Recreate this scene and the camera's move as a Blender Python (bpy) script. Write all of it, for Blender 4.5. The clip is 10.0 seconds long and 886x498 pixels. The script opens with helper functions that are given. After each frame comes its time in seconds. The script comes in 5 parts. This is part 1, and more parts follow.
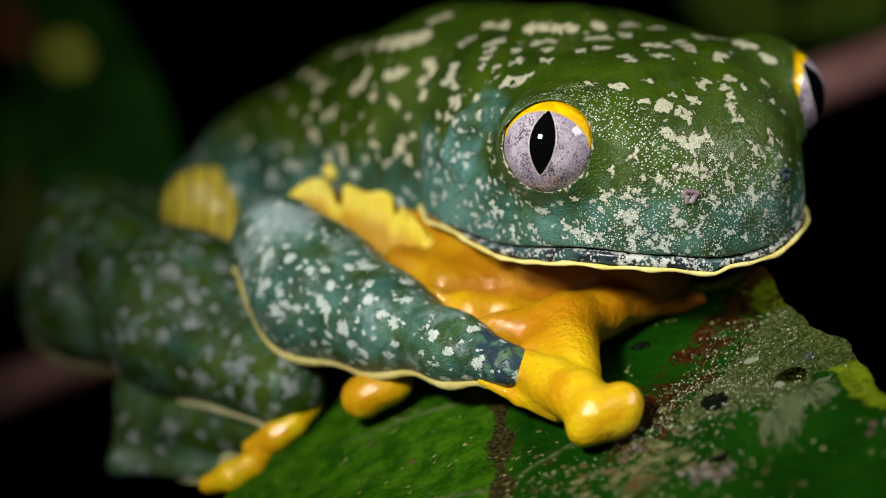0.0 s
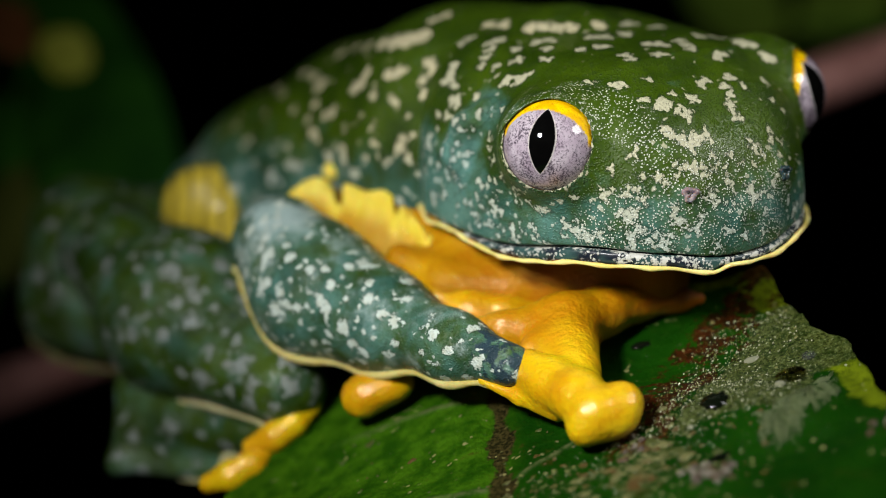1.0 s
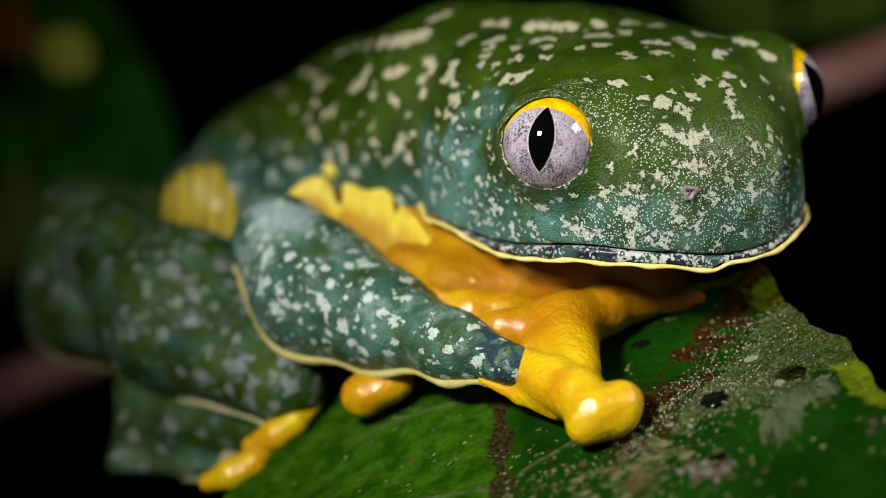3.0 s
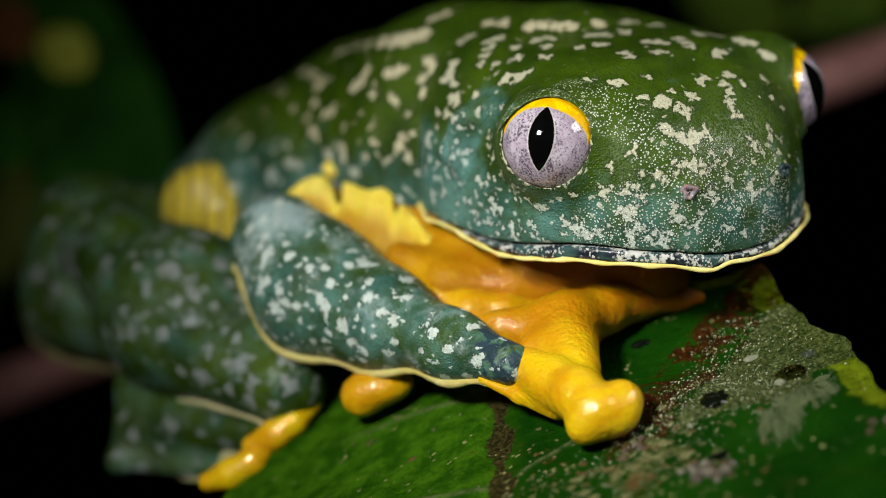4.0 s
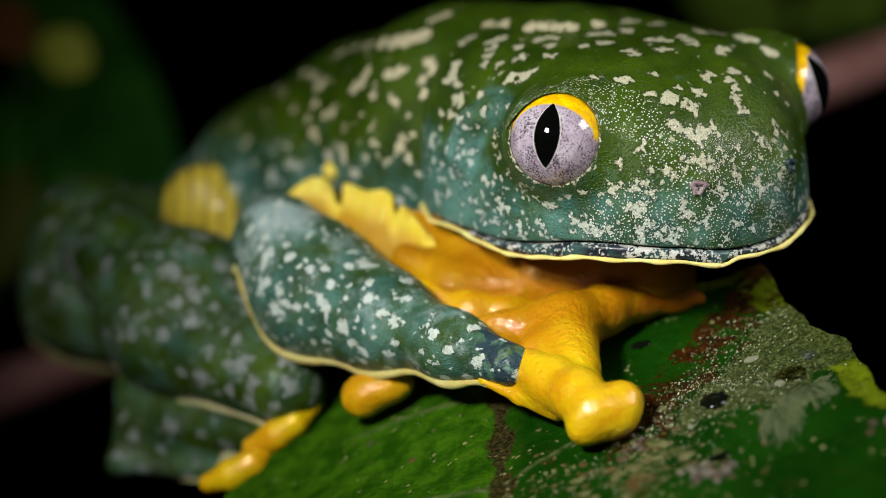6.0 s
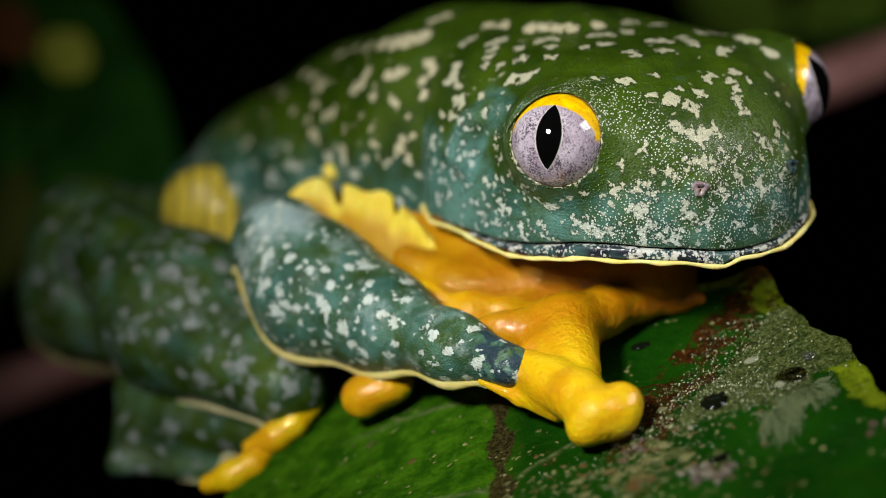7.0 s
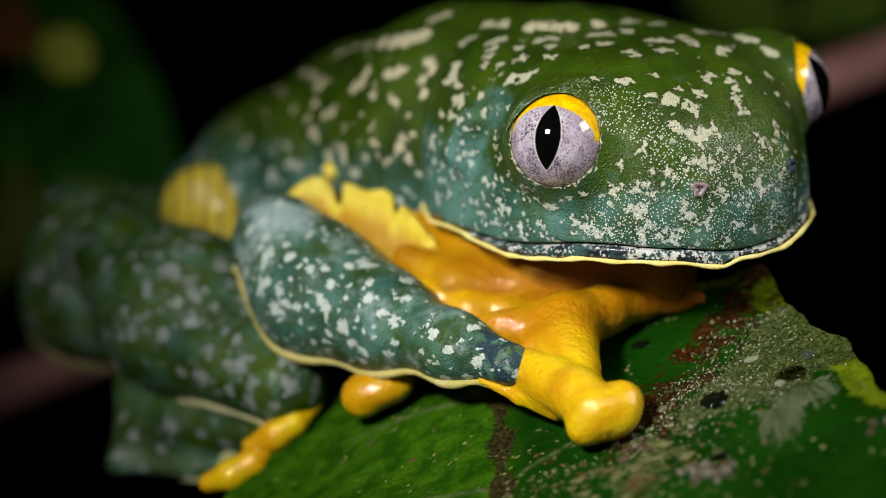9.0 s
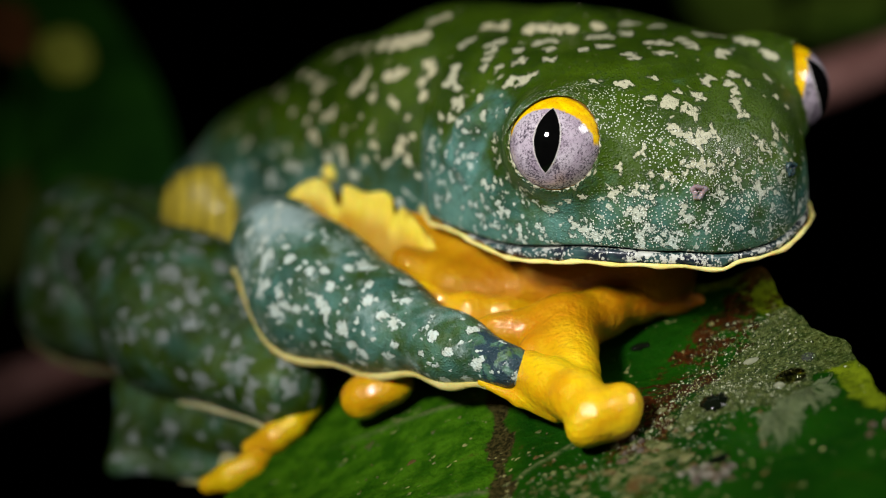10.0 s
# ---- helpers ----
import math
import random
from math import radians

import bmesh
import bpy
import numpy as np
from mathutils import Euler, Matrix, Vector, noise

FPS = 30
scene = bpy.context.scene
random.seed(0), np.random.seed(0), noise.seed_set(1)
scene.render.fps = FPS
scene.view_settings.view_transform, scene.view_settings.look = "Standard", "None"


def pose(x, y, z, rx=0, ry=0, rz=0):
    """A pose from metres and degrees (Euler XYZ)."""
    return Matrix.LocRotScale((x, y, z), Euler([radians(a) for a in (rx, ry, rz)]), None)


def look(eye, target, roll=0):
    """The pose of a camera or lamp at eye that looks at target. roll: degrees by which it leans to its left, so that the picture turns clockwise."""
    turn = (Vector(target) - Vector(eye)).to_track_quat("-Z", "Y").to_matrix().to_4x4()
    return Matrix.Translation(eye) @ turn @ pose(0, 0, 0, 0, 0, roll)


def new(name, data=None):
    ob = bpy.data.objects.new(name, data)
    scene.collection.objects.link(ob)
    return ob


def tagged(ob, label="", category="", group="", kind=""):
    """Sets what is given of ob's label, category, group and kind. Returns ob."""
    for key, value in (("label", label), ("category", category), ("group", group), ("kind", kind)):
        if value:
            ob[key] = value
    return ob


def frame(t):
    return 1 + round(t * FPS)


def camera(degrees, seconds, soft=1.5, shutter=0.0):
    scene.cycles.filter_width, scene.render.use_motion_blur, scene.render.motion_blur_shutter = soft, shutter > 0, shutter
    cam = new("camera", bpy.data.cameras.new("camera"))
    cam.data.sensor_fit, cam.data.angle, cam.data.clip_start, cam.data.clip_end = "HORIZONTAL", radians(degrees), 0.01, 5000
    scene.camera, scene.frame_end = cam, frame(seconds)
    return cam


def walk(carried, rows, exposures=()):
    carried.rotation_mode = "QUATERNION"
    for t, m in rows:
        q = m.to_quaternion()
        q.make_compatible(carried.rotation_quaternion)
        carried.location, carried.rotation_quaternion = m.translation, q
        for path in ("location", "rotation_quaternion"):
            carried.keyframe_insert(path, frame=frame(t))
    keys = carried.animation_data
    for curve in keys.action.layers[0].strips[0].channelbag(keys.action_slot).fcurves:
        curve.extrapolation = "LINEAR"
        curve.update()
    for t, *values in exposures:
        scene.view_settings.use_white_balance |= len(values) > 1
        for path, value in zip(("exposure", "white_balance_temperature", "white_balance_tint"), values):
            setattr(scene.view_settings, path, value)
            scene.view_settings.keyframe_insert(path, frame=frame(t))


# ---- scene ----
# ---- camera ----
MM = 0.001
HEIGHT = 1.0                      # the subject sits a metre above the forest floor
CAM_TILT = 15.0
CAM_DIST = 0.260


def at(x, y, z):
    """A place from millimetres round the middle of the subject."""
    return Vector((x * MM, y * MM, z * MM + HEIGHT))


cam = camera(16.0, 10.0, soft=1.0)
cam.data.dof.use_dof = True
cam.data.dof.focus_distance = 0.2625
cam.data.dof.aperture_fstop = 12.5
EYE = Vector((0, -CAM_DIST * math.cos(radians(CAM_TILT)), HEIGHT + CAM_DIST * math.sin(radians(CAM_TILT))))


def cam_pose(pan, nod):
    return Matrix.Translation(EYE) @ pose(0, 0, 0, 90 - CAM_TILT + nod, 0, pan)


SWAY = [(0.0, 0.0, 0.0), (1.0, 0.0, -0.012), (2.5, 0.0, -0.026), (4.2, -0.006, -0.040), (5.3, 0.0, -0.028),
        (7.0, 0.0, -0.002), (7.5, -0.008, 0.012), (8.3, 0.0, -0.004), (9.0, 0.0, -0.024), (9.5, -0.006, 0.004), (10.0, -0.008, 0.014)]
walk(cam, [(t, cam_pose(p, n)) for t, p, n in SWAY])

# ---- light: a night forest, lit by the two heads of a macro flash ----
world = bpy.data.worlds.new("night")
scene.world = world
world.use_nodes = True
world.node_tree.nodes["Background"].inputs[0].default_value = (0.01, 0.014, 0.02, 1)
world.node_tree.nodes["Background"].inputs[1].default_value = 0.05


def flash(name, eye, target, size, watts, colour, spread):
    data = bpy.data.lights.new(name, "AREA")
    data.shape, data.size, data.size_y = "RECTANGLE", size[0] * MM, size[1] * MM
    data.energy, data.color, data.spread = watts, colour, radians(spread)
    ob = new(name, data)
    ob.matrix_world = look(at(*eye), at(*target))
    return ob


flash("flash_main", (-66, -109, 86), (10, 6, -2), (23, 23), 0.0322, (1.0, 0.98, 0.95), 50)
flash("flash_side", (106, -24, 71), (10, 6, -2), (44, 36), 0.0160, (1.0, 0.98, 0.95), 80)
scene.view_settings.exposure = 0.0

# ---- material helpers ----


class Nodes:
    """Short ways to wire a material."""

    def __init__(self, name):
        self.mat = bpy.data.materials.new(name)
        self.mat.use_nodes = True
        self.tree = self.mat.node_tree
        self.bsdf = self.tree.nodes["Principled BSDF"]
        tc = self.tree.nodes.new("ShaderNodeTexCoord")
        self.mm = self.vec("SCALE", tc.outputs["Object"], scale=1000.0)

    def node(self, kind):
        return self.tree.nodes.new(kind)

    def put(self, sock, value):
        if hasattr(value, "is_linked"):
            self.tree.links.new(value, sock)
        elif isinstance(value, (tuple, list)) and len(value) == 3 and sock.type == "RGBA":
            sock.default_value = (*value, 1)
        else:
            sock.default_value = value

    def vec(self, op, a, b=None, scale=None):
        n = self.node("ShaderNodeVectorMath")
        n.operation = op
        self.put(n.inputs[0], a)
        if b is not None:
            self.put(n.inputs[1], b)
        if scale is not None:
            self.put(n.inputs["Scale"], scale)
        return n.outputs[0]

    def math(self, op, a, b=0.0, c=0.0):
        n = self.node("ShaderNodeMath")
        n.operation = op
        for s, v in zip(n.inputs, (a, b, c)):
            self.put(s, v)
        return n.outputs[0]

    def noise(self, scale, detail=3.0, rough=0.5, where=None, distortion=0.0):
        n = self.node("ShaderNodeTexNoise")
        self.put(n.inputs["Vector"], where if where is not None else self.mm)
        n.inputs["Scale"].default_value, n.inputs["Detail"].default_value = scale, detail
        n.inputs["Roughness"].default_value, n.inputs["Distortion"].default_value = rough, distortion
        return n.outputs["Fac"], n.outputs["Color"]

    def cells(self, scale, feature="F1", randomness=1.0, where=None):
        n = self.node("ShaderNodeTexVoronoi")
        n.feature = feature
        self.put(n.inputs["Vector"], where if where is not None else self.mm)
        n.inputs["Scale"].default_value, n.inputs["Randomness"].default_value = scale, randomness
        return n.outputs["Distance"], (n.outputs["Color"] if feature == "F1" else None)

    def step(self, v, lo, hi, a=0.0, b=1.0, smooth=True):
        n = self.node("ShaderNodeMapRange")
        n.interpolation_type = "SMOOTHSTEP" if smooth else "LINEAR"
        for s, x in zip(n.inputs, (v, lo, hi, a, b)):
            self.put(s, x)
        return n.outputs[0]

    def mix(self, fac, a, b, blend="MIX"):
        n = self.node("ShaderNodeMix")
        n.data_type, n.blend_type = "RGBA", blend
        self.put(n.inputs[0], fac)
        self.put(n.inputs[6], a)
        self.put(n.inputs[7], b)
        return n.outputs[2]

    def attr(self, name):
        n = self.node("ShaderNodeAttribute")
        n.attribute_name = name
        return n.outputs["Fac"]

    def warp(self, scale, amount, where=None):
        _, c = self.noise(scale, 2.0, where=where)
        shift = self.vec("SCALE", self.vec("SUBTRACT", c, (0.5, 0.5, 0.5)), scale=amount)
        return self.vec("ADD", where if where is not None else self.mm, shift)

    def bump(self, height, distance, strength=1.0):
        n = self.node("ShaderNodeBump")
        n.inputs["Strength"].default_value, n.inputs["Distance"].default_value = strength, distance * MM
        self.put(n.inputs["Height"], height)
        self.put(self.bsdf.inputs["Normal"], n.outputs[0])
        self.put(self.bsdf.inputs["Coat Normal"], n.outputs[0])

    def done(self, colour, rough, spec=0.5, coat=0.0, sss=0.0, metal=0.0, sss_radius=(1.0, 0.4, 0.2), coat_rough=0.1):
        i = self.bsdf.inputs
        self.put(i["Base Color"], colour)
        self.put(i["Roughness"], rough)
        self.put(i["Specular IOR Level"], spec)
        self.put(i["Coat Weight"], coat)
        self.put(i["Coat Roughness"], coat_rough)
        self.put(i["Metallic"], metal)
        if sss:
            self.put(i["Subsurface Weight"], sss)
            i["Subsurface Radius"].default_value = sss_radius
            i["Subsurface Scale"].default_value = 0.7 * MM
        return self.mat


def skin_material(name, stipple, ragged, bias, paleness=1.0, flecks=1.0, cloud=0.0, cream=(0.56, 0.51, 0.32)):
    """Moss-green skin that turns blue-green low down, with pale lichen-like blotches; stipple adds pale grains, cloud a soft bloom."""
    n = Nodes(name)
    tone, spot, fine = n.attr("tone"), n.attr("spot"), n.attr("fine")
    big, _ = n.noise(0.22, 3.0)
    small, _ = n.noise(1.6, 4.0, 0.6)
    green = n.mix(n.step(big, 0.3, 0.7), (0.018, 0.042, 0.001), (0.043, 0.083, 0.002))
    blue = n.mix(n.step(big, 0.3, 0.7), (0.034, 0.110, 0.092), (0.092, 0.215, 0.180))
    base = n.mix(n.step(n.math("ADD", tone, n.math("MULTIPLY", n.math("SUBTRACT", n.noise(0.35, 4.0, 0.6)[0], 0.5), 1.5)), 0.15, 0.95), green, blue)
    base = n.mix(n.step(small, 0.54, 0.75, 0.0, 0.6), base, (0.012, 0.030, 0.010))
    # blotches: a signed field in millimetres from the mesh, chipped by noise at two scales
    fray, _ = n.noise(1.15, 6.0, 0.68)
    chip, _ = n.noise(2.3, 4.0, 0.7)
    edge = n.math("ADD", spot, n.math("MULTIPLY", n.math("SUBTRACT", fray, 0.5), ragged))
    edge = n.math("ADD", edge, n.math("MULTIPLY", n.math("SUBTRACT", chip, 0.5), 0.85))
    edge = n.math("ADD", edge, bias)
    blotch = n.step(edge, -0.02, 0.05)
    # many small flecks of their own, mostly low on the flanks
    d, _ = n.cells(0.95, where=n.warp(1.3, 1.3))
    fleck_noise, _ = n.noise(0.7, 3.0)
    fleck = n.math("MULTIPLY", n.step(d, 0.28, 0.23), n.step(n.math("ADD", fleck_noise, n.math("MULTIPLY", tone, 0.26)), 0.60, 0.63, 0.0, flecks))
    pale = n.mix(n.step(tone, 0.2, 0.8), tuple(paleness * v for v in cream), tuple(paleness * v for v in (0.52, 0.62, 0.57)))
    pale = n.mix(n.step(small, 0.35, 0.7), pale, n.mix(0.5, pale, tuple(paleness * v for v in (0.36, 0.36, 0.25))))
    marks = n.math("MAXIMUM", blotch, fleck)
    # a thin dark line of pigment round each blotch
    base = n.mix(n.step(edge, -0.22, -0.04, 0.0, 0.55), base, (0.008, 0.020, 0.010))
    if cloud:
        bloom = n.step(n.math("ADD", n.noise(0.30, 5.0, 0.7)[0], n.math("MULTIPLY", n.attr("cloud"), 0.35)), 0.50, 0.85, 0.0, cloud)
        base = n.mix(bloom, base, (0.34, 0.45, 0.44))
        navy = n.step(n.math("ADD", n.attr("navy"), n.math("MULTIPLY", n.math("SUBTRACT", n.noise(0.8, 4.0, 0.6)[0], 0.5), 1.6)), 0.45, 0.60, 0.0, 0.85)
        base = n.mix(navy, base, (0.012, 0.026, 0.050))
    colour = n.mix(marks, base, pale)
    grain_d, _ = n.cells(4.6)
    grain_patch, _ = n.noise(0.45, 4.0, 0.65)
    dots = n.math("MULTIPLY", n.step(grain_d, 0.36, 0.20), n.math("MULTIPLY", n.step(n.math("ADD", n.math("MULTIPLY", grain_patch, 1.1), fine), 0.80, 1.25), stipple))
    colour = n.mix(n.math("MULTIPLY", dots, 0.95), colour, (0.72, 0.75, 0.66))
    h = n.math("ADD", n.math("MULTIPLY", n.step(grain_d, 0.6, 0.1), 0.5), n.math("ADD", n.math("MULTIPLY", marks, 0.30), n.math("MULTIPLY", small, 0.5)))
    n.bump(h, 0.13, 0.9)
    return n.done(colour, n.step(small, 0.3, 0.7, 0.34, 0.5), 0.22, 0.14, 0.0, coat_rough=0.14)


def flesh_material(name, a, b, rough=0.25, wet=0.55):
    """Wet, smooth skin of one hue, turned to deep orange by a vertex field."""
    n = Nodes(name)
    big, _ = n.noise(0.25, 3.0)
    small, _ = n.noise(3.0, 4.0, 0.6)
    colour = n.mix(n.step(big, 0.3, 0.7), a, b)
    colour = n.mix(n.step(small, 0.55, 0.8, 0.0, 0.3), colour, tuple(0.7 * v for v in a))
    wr, _ = n.cells(2.2)
    crease, _ = n.noise(0.7, 3.0, 0.55)
    n.bump(n.math("ADD", n.math("MULTIPLY", small, 0.5), n.math("ADD", n.math("MULTIPLY", crease, 1.0), n.math("ADD", n.math("MULTIPLY", n.noise(1.7, 2.0)[0], 0.55), n.math("MULTIPLY", wr, 0.3)))), 0.16, 0.9)
    # deep orange: the flesh's own tint and the jaw's shadow, both as colour
    colour = n.mix(n.attr("warm_shade"), colour, (0.38, 0.115, 0.001))
    n.bsdf.inputs["Coat IOR"].default_value = 1.4 + 0.25 * wet
    return n.done(colour, rough + 0.15, 0.2 * min(1.0, 1.6 * wet), wet, 0.35, coat_rough=0.03)


SKIN = skin_material("frog_skin", 0.0, 1.5, 0.02, 0.95)
SKIN_ARM = skin_material("frog_arm_skin", 0.0, 2.6, 0.0, 1.0, cloud=0.95, cream=(0.48, 0.55, 0.51))
# pale marks dimmed in colour, since less flash reaches the hind legs
SKIN_HIND_DIM = skin_material("frog_dim_hind_skin", 0.0, 4.0, 0.06, 0.46, cloud=0.35, cream=(0.45, 0.53, 0.51))
SKIN_HEAD = skin_material("frog_head_skin", 1.0, 0.60, 0.02, 0.88, flecks=0.8, cream=(0.54, 0.53, 0.36))
YELLOW = flesh_material("yellow_skin", (0.62, 0.31, 0.002), (0.75, 0.51, 0.004), 0.25, 1.0)
# base darkened too, holding some of the shadow below the jaw
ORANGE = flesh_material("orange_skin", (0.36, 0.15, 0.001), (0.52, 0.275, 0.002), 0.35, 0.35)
FRILL_SKIN = flesh_material("frill_skin", (0.70, 0.54, 0.05), (0.82, 0.68, 0.14), 0.45, 0.15)
FRINGE = flesh_material("fringe_skin", (0.66, 0.54, 0.14), (0.78, 0.68, 0.26), 0.4, 0.3)


def striped_material():
    n = Nodes("striped_flank_skin")
    sep = n.node("ShaderNodeSeparateXYZ")
    n.put(sep.inputs[0], n.warp(0.3, 1.2))
    wave = n.math("SINE", n.math("MULTIPLY", sep.outputs["X"], 4.2))
    v, _ = n.noise(0.5, 3.0)
    colour = n.mix(n.step(wave, 0.35, 0.8, 0, 0.75), n.mix(n.step(v, 0.3, 0.7), (0.55, 0.42, 0.03), (0.68, 0.52, 0.06)), (0.10, 0.075, 0.02))
    return n.done(colour, 0.35, 0.4, 0.2)


STRIPED = striped_material()
FOREARM_FRINGE = flesh_material("forearm_fringe_skin", (0.48, 0.40, 0.12), (0.58, 0.50, 0.20), 0.4, 0.2)
DULL_FRINGE = flesh_material("dull_fringe_skin", (0.13, 0.13, 0.05), (0.22, 0.21, 0.09), 0.4, 0.2)
CREAM = flesh_material("cream_fringe_skin", (0.45, 0.42, 0.22), (0.55, 0.52, 0.28), 0.4)



def lip_material():
    """Blue-black lip barred and dotted with lilac white."""
    n = Nodes("lip_skin")
    bars, _ = n.noise(0.85, 4.0, 0.6)
    d, _ = n.cells(3.2, where=n.warp(2.0, 0.4))
    spots = n.math("MULTIPLY", n.step(d, 0.46, 0.34), n.step(n.noise(0.5, 3.0)[0], 0.36, 0.5))
    dark = n.mix(n.step(n.noise(0.4, 3.0)[0], 0.4, 0.6), (0.006, 0.010, 0.020), (0.030, 0.075, 0.070))
    colour = n.mix(n.math("MAXIMUM", n.step(bars, 0.53, 0.57), n.math("MULTIPLY", spots, 0.9)), dark, (0.54, 0.55, 0.50))
    n.bump(n.math("ADD", bars, spots), 0.08)
    return n.done(colour, 0.4, 0.4, 0.3, coat_rough=0.1)


LIP = lip_material()

# ---- shapes: smooth bodies from distance fields ----


def smin(a, b, k):
    h = np.clip(0.5 + 0.5 * (b - a) / k, 0, 1)
    return b + (a - b) * h - k * h * (1 - h)


def smax(a, b, k):
    return -smin(-a, -b, k)


def limb(p, a, b, ra, rb):
    """A rod with round ends from a to b whose thickness changes."""
    a, b = np.asarray(a, np.float32), np.asarray(b, np.float32)
    ab = b - a
    h = np.clip(((p - a) @ ab) / (ab @ ab), 0, 1)
    return np.linalg.norm(p - a - h[..., None] * ab, axis=-1) - (ra + (rb - ra) * h)


def chain(p, knots, k=1.0):
    """Rods through knots (x, y, z, radius), melted into one another."""
    d = None
    for u, v in zip(knots, knots[1:]):
        e = limb(p, u[:3], v[:3], u[3], v[3])
        d = e if d is None else smin(d, e, k)
    return d


def ball(p, c, r, turn=None):
    """An ellipsoid."""
    q = p - np.asarray(c, np.float32)
    if turn is not None:
        q = q @ np.array(Euler([radians(v) for v in turn]).to_matrix(), np.float32)
    r = np.asarray(r, np.float32)
    k0, k1 = np.linalg.norm(q / r, axis=-1), np.linalg.norm(q / (r * r), axis=-1)
    return k0 * (k0 - 1) / np.maximum(k1, 1e-6)


def surface(field, lo, hi, cell):
    """Vertices (mm) and quads of the zero level of a field, by surface nets."""
    lo, hi = np.asarray(lo, np.float32), np.asarray(hi, np.float32)
    axes = [np.arange(a, b + cell, cell, dtype=np.float32) for a, b in zip(lo, hi)]
    grid = np.stack(np.meshgrid(*axes, indexing="ij"), axis=-1)
    val = np.concatenate([field(grid[i:i + 16]) for i in range(0, len(axes[0]), 16)]).astype(np.float32)
    n = np.array(val.shape)
    cells = n - 1
    total, count = np.zeros((int(cells.prod()), 3)), np.zeros(int(cells.prod()))
    quads = []
    for ax in range(3):
        o1, o2 = (ax + 1) % 3, (ax + 2) % 3
        first = np.take(val, range(0, n[ax] - 1), ax)
        second = np.take(val, range(1, n[ax]), ax)
        idx = np.argwhere((first < 0) != (second < 0))
        keep = (idx[:, o1] > 0) & (idx[:, o1] < n[o1] - 1) & (idx[:, o2] > 0) & (idx[:, o2] < n[o2] - 1)
        idx = idx[keep]
        va, vb = first[tuple(idx.T)], second[tuple(idx.T)]
        pos = idx.astype(float)
        pos[:, ax] += va / (va - vb)
        ring = []
        for d1, d2 in ((-1, -1), (0, -1), (0, 0), (-1, 0)):
            c = idx.copy()
            c[:, o1] += d1
            c[:, o2] += d2
            flat = (c[:, 0] * cells[1] + c[:, 1]) * cells[2] + c[:, 2]
            np.add.at(total, flat, pos)
            np.add.at(count, flat, 1)
            ring.append(flat)
        q = np.stack(ring, 1)
        q[va >= 0] = q[va >= 0][:, ::-1]
        quads.append(q)
    quads = np.concatenate(quads)
    used = np.flatnonzero(count)
    place = np.full(len(count), -1)
    place[used] = np.arange(len(used))
    verts = lo + total[used] / count[used, None] * cell
    return verts, place[quads]


def mesh_of(name, verts, faces, mats, smooth=True, fields=None):
    """A mesh in metres from vertices in millimetres, with optional float fields on its vertices."""
    me = bpy.data.meshes.new(name)
    me.from_pydata((np.asarray(verts) * MM).tolist(), [], [list(map(int, f)) for f in faces])
    for m in mats if isinstance(mats, (list, tuple)) else [mats]:
        me.materials.append(m)
    if smooth:
        me.polygons.foreach_set("use_smooth", [True] * len(me.polygons))
    for key, value in (fields or {}).items():
        me.attributes.new(key, "FLOAT", "POINT").data.foreach_set("value", np.asarray(value, np.float32))
    me.update()
    return me


def part(name, me, parent, label="", m=None):
    ob = new(name, me)
    ob.parent = parent
    if m is not None:
        ob.matrix_basis = m
    return tagged(ob, label)


def tube(points, radii, sides=10, flat=1.0, up=(0, 0, 1)):
    """A swept round through points; flat squeezes it along up."""
    pts = [Vector(p) for p in points]
    verts, faces = [], []
    for i, p in enumerate(pts):
        d = (pts[min(i + 1, len(pts) - 1)] - pts[max(i - 1, 0)]).normalized()
        side = d.cross(Vector(up)).normalized()
        top = side.cross(d)
        for j in range(sides):
            a = 2 * math.pi * j / sides
            verts.append(p + (side * math.cos(a) + top * math.sin(a) * flat) * radii[i])
    for i in range(len(pts) - 1):
        for j in range(sides):
            k = (j + 1) % sides
            faces.append((i * sides + j, i * sides + k, (i + 1) * sides + k, (i + 1) * sides + j))
    faces.append(tuple(reversed(range(sides))))
    faces.append(tuple((len(pts) - 1) * sides + j for j in range(sides)))
    return np.array([tuple(v) for v in verts]), faces


def smooth_path(knots, steps=8):
    """Points on a Catmull-Rom curve through knots of any width."""
    k = [np.array(q, float) for q in knots]
    k = [2 * k[0] - k[1], *k, 2 * k[-1] - k[-2]]
    out = []
    for a, b, c, d in zip(k, k[1:], k[2:], k[3:]):
        for i in range(steps):
            t = i / steps
            out.append(0.5 * (2 * b + (c - a) * t + (2 * a - 5 * b + 4 * c - d) * t * t + (3 * b - a - 3 * c + d) * t ** 3))
    out.append(k[-2])
    return out


def ramp(x, lo, hi):
    t = np.clip((x - lo) / (hi - lo), 0, 1)
    return t * t * (3 - 2 * t)


# ---- the leaf that carries the frog ----
VEIN_X = 4.8


def leaf_z(x, y):
    """Height of the leaf: two tilted halves that meet in the midrib, gently waved."""
    x, y = np.asarray(x, float), np.asarray(y, float)
    s = x - VEIN_X
    z = -16.9 + 0.193 * (y + 7.5) + np.where(s > 0, 0.272 * s, 0.50 * s)
    z = z - 0.55 * np.exp(-(s / 1.6) ** 2)
    z = z + 0.35 * np.sin(0.45 * y + 0.25 * s) * ramp(np.abs(s), 1, 8) + 0.5 * np.sin(0.17 * x + 1.0) * np.sin(0.21 * y)
    z = z + 1.7 * np.exp(-((x - 27.6) ** 2 + (y - 14.0) ** 2) / 8.0)
    return z


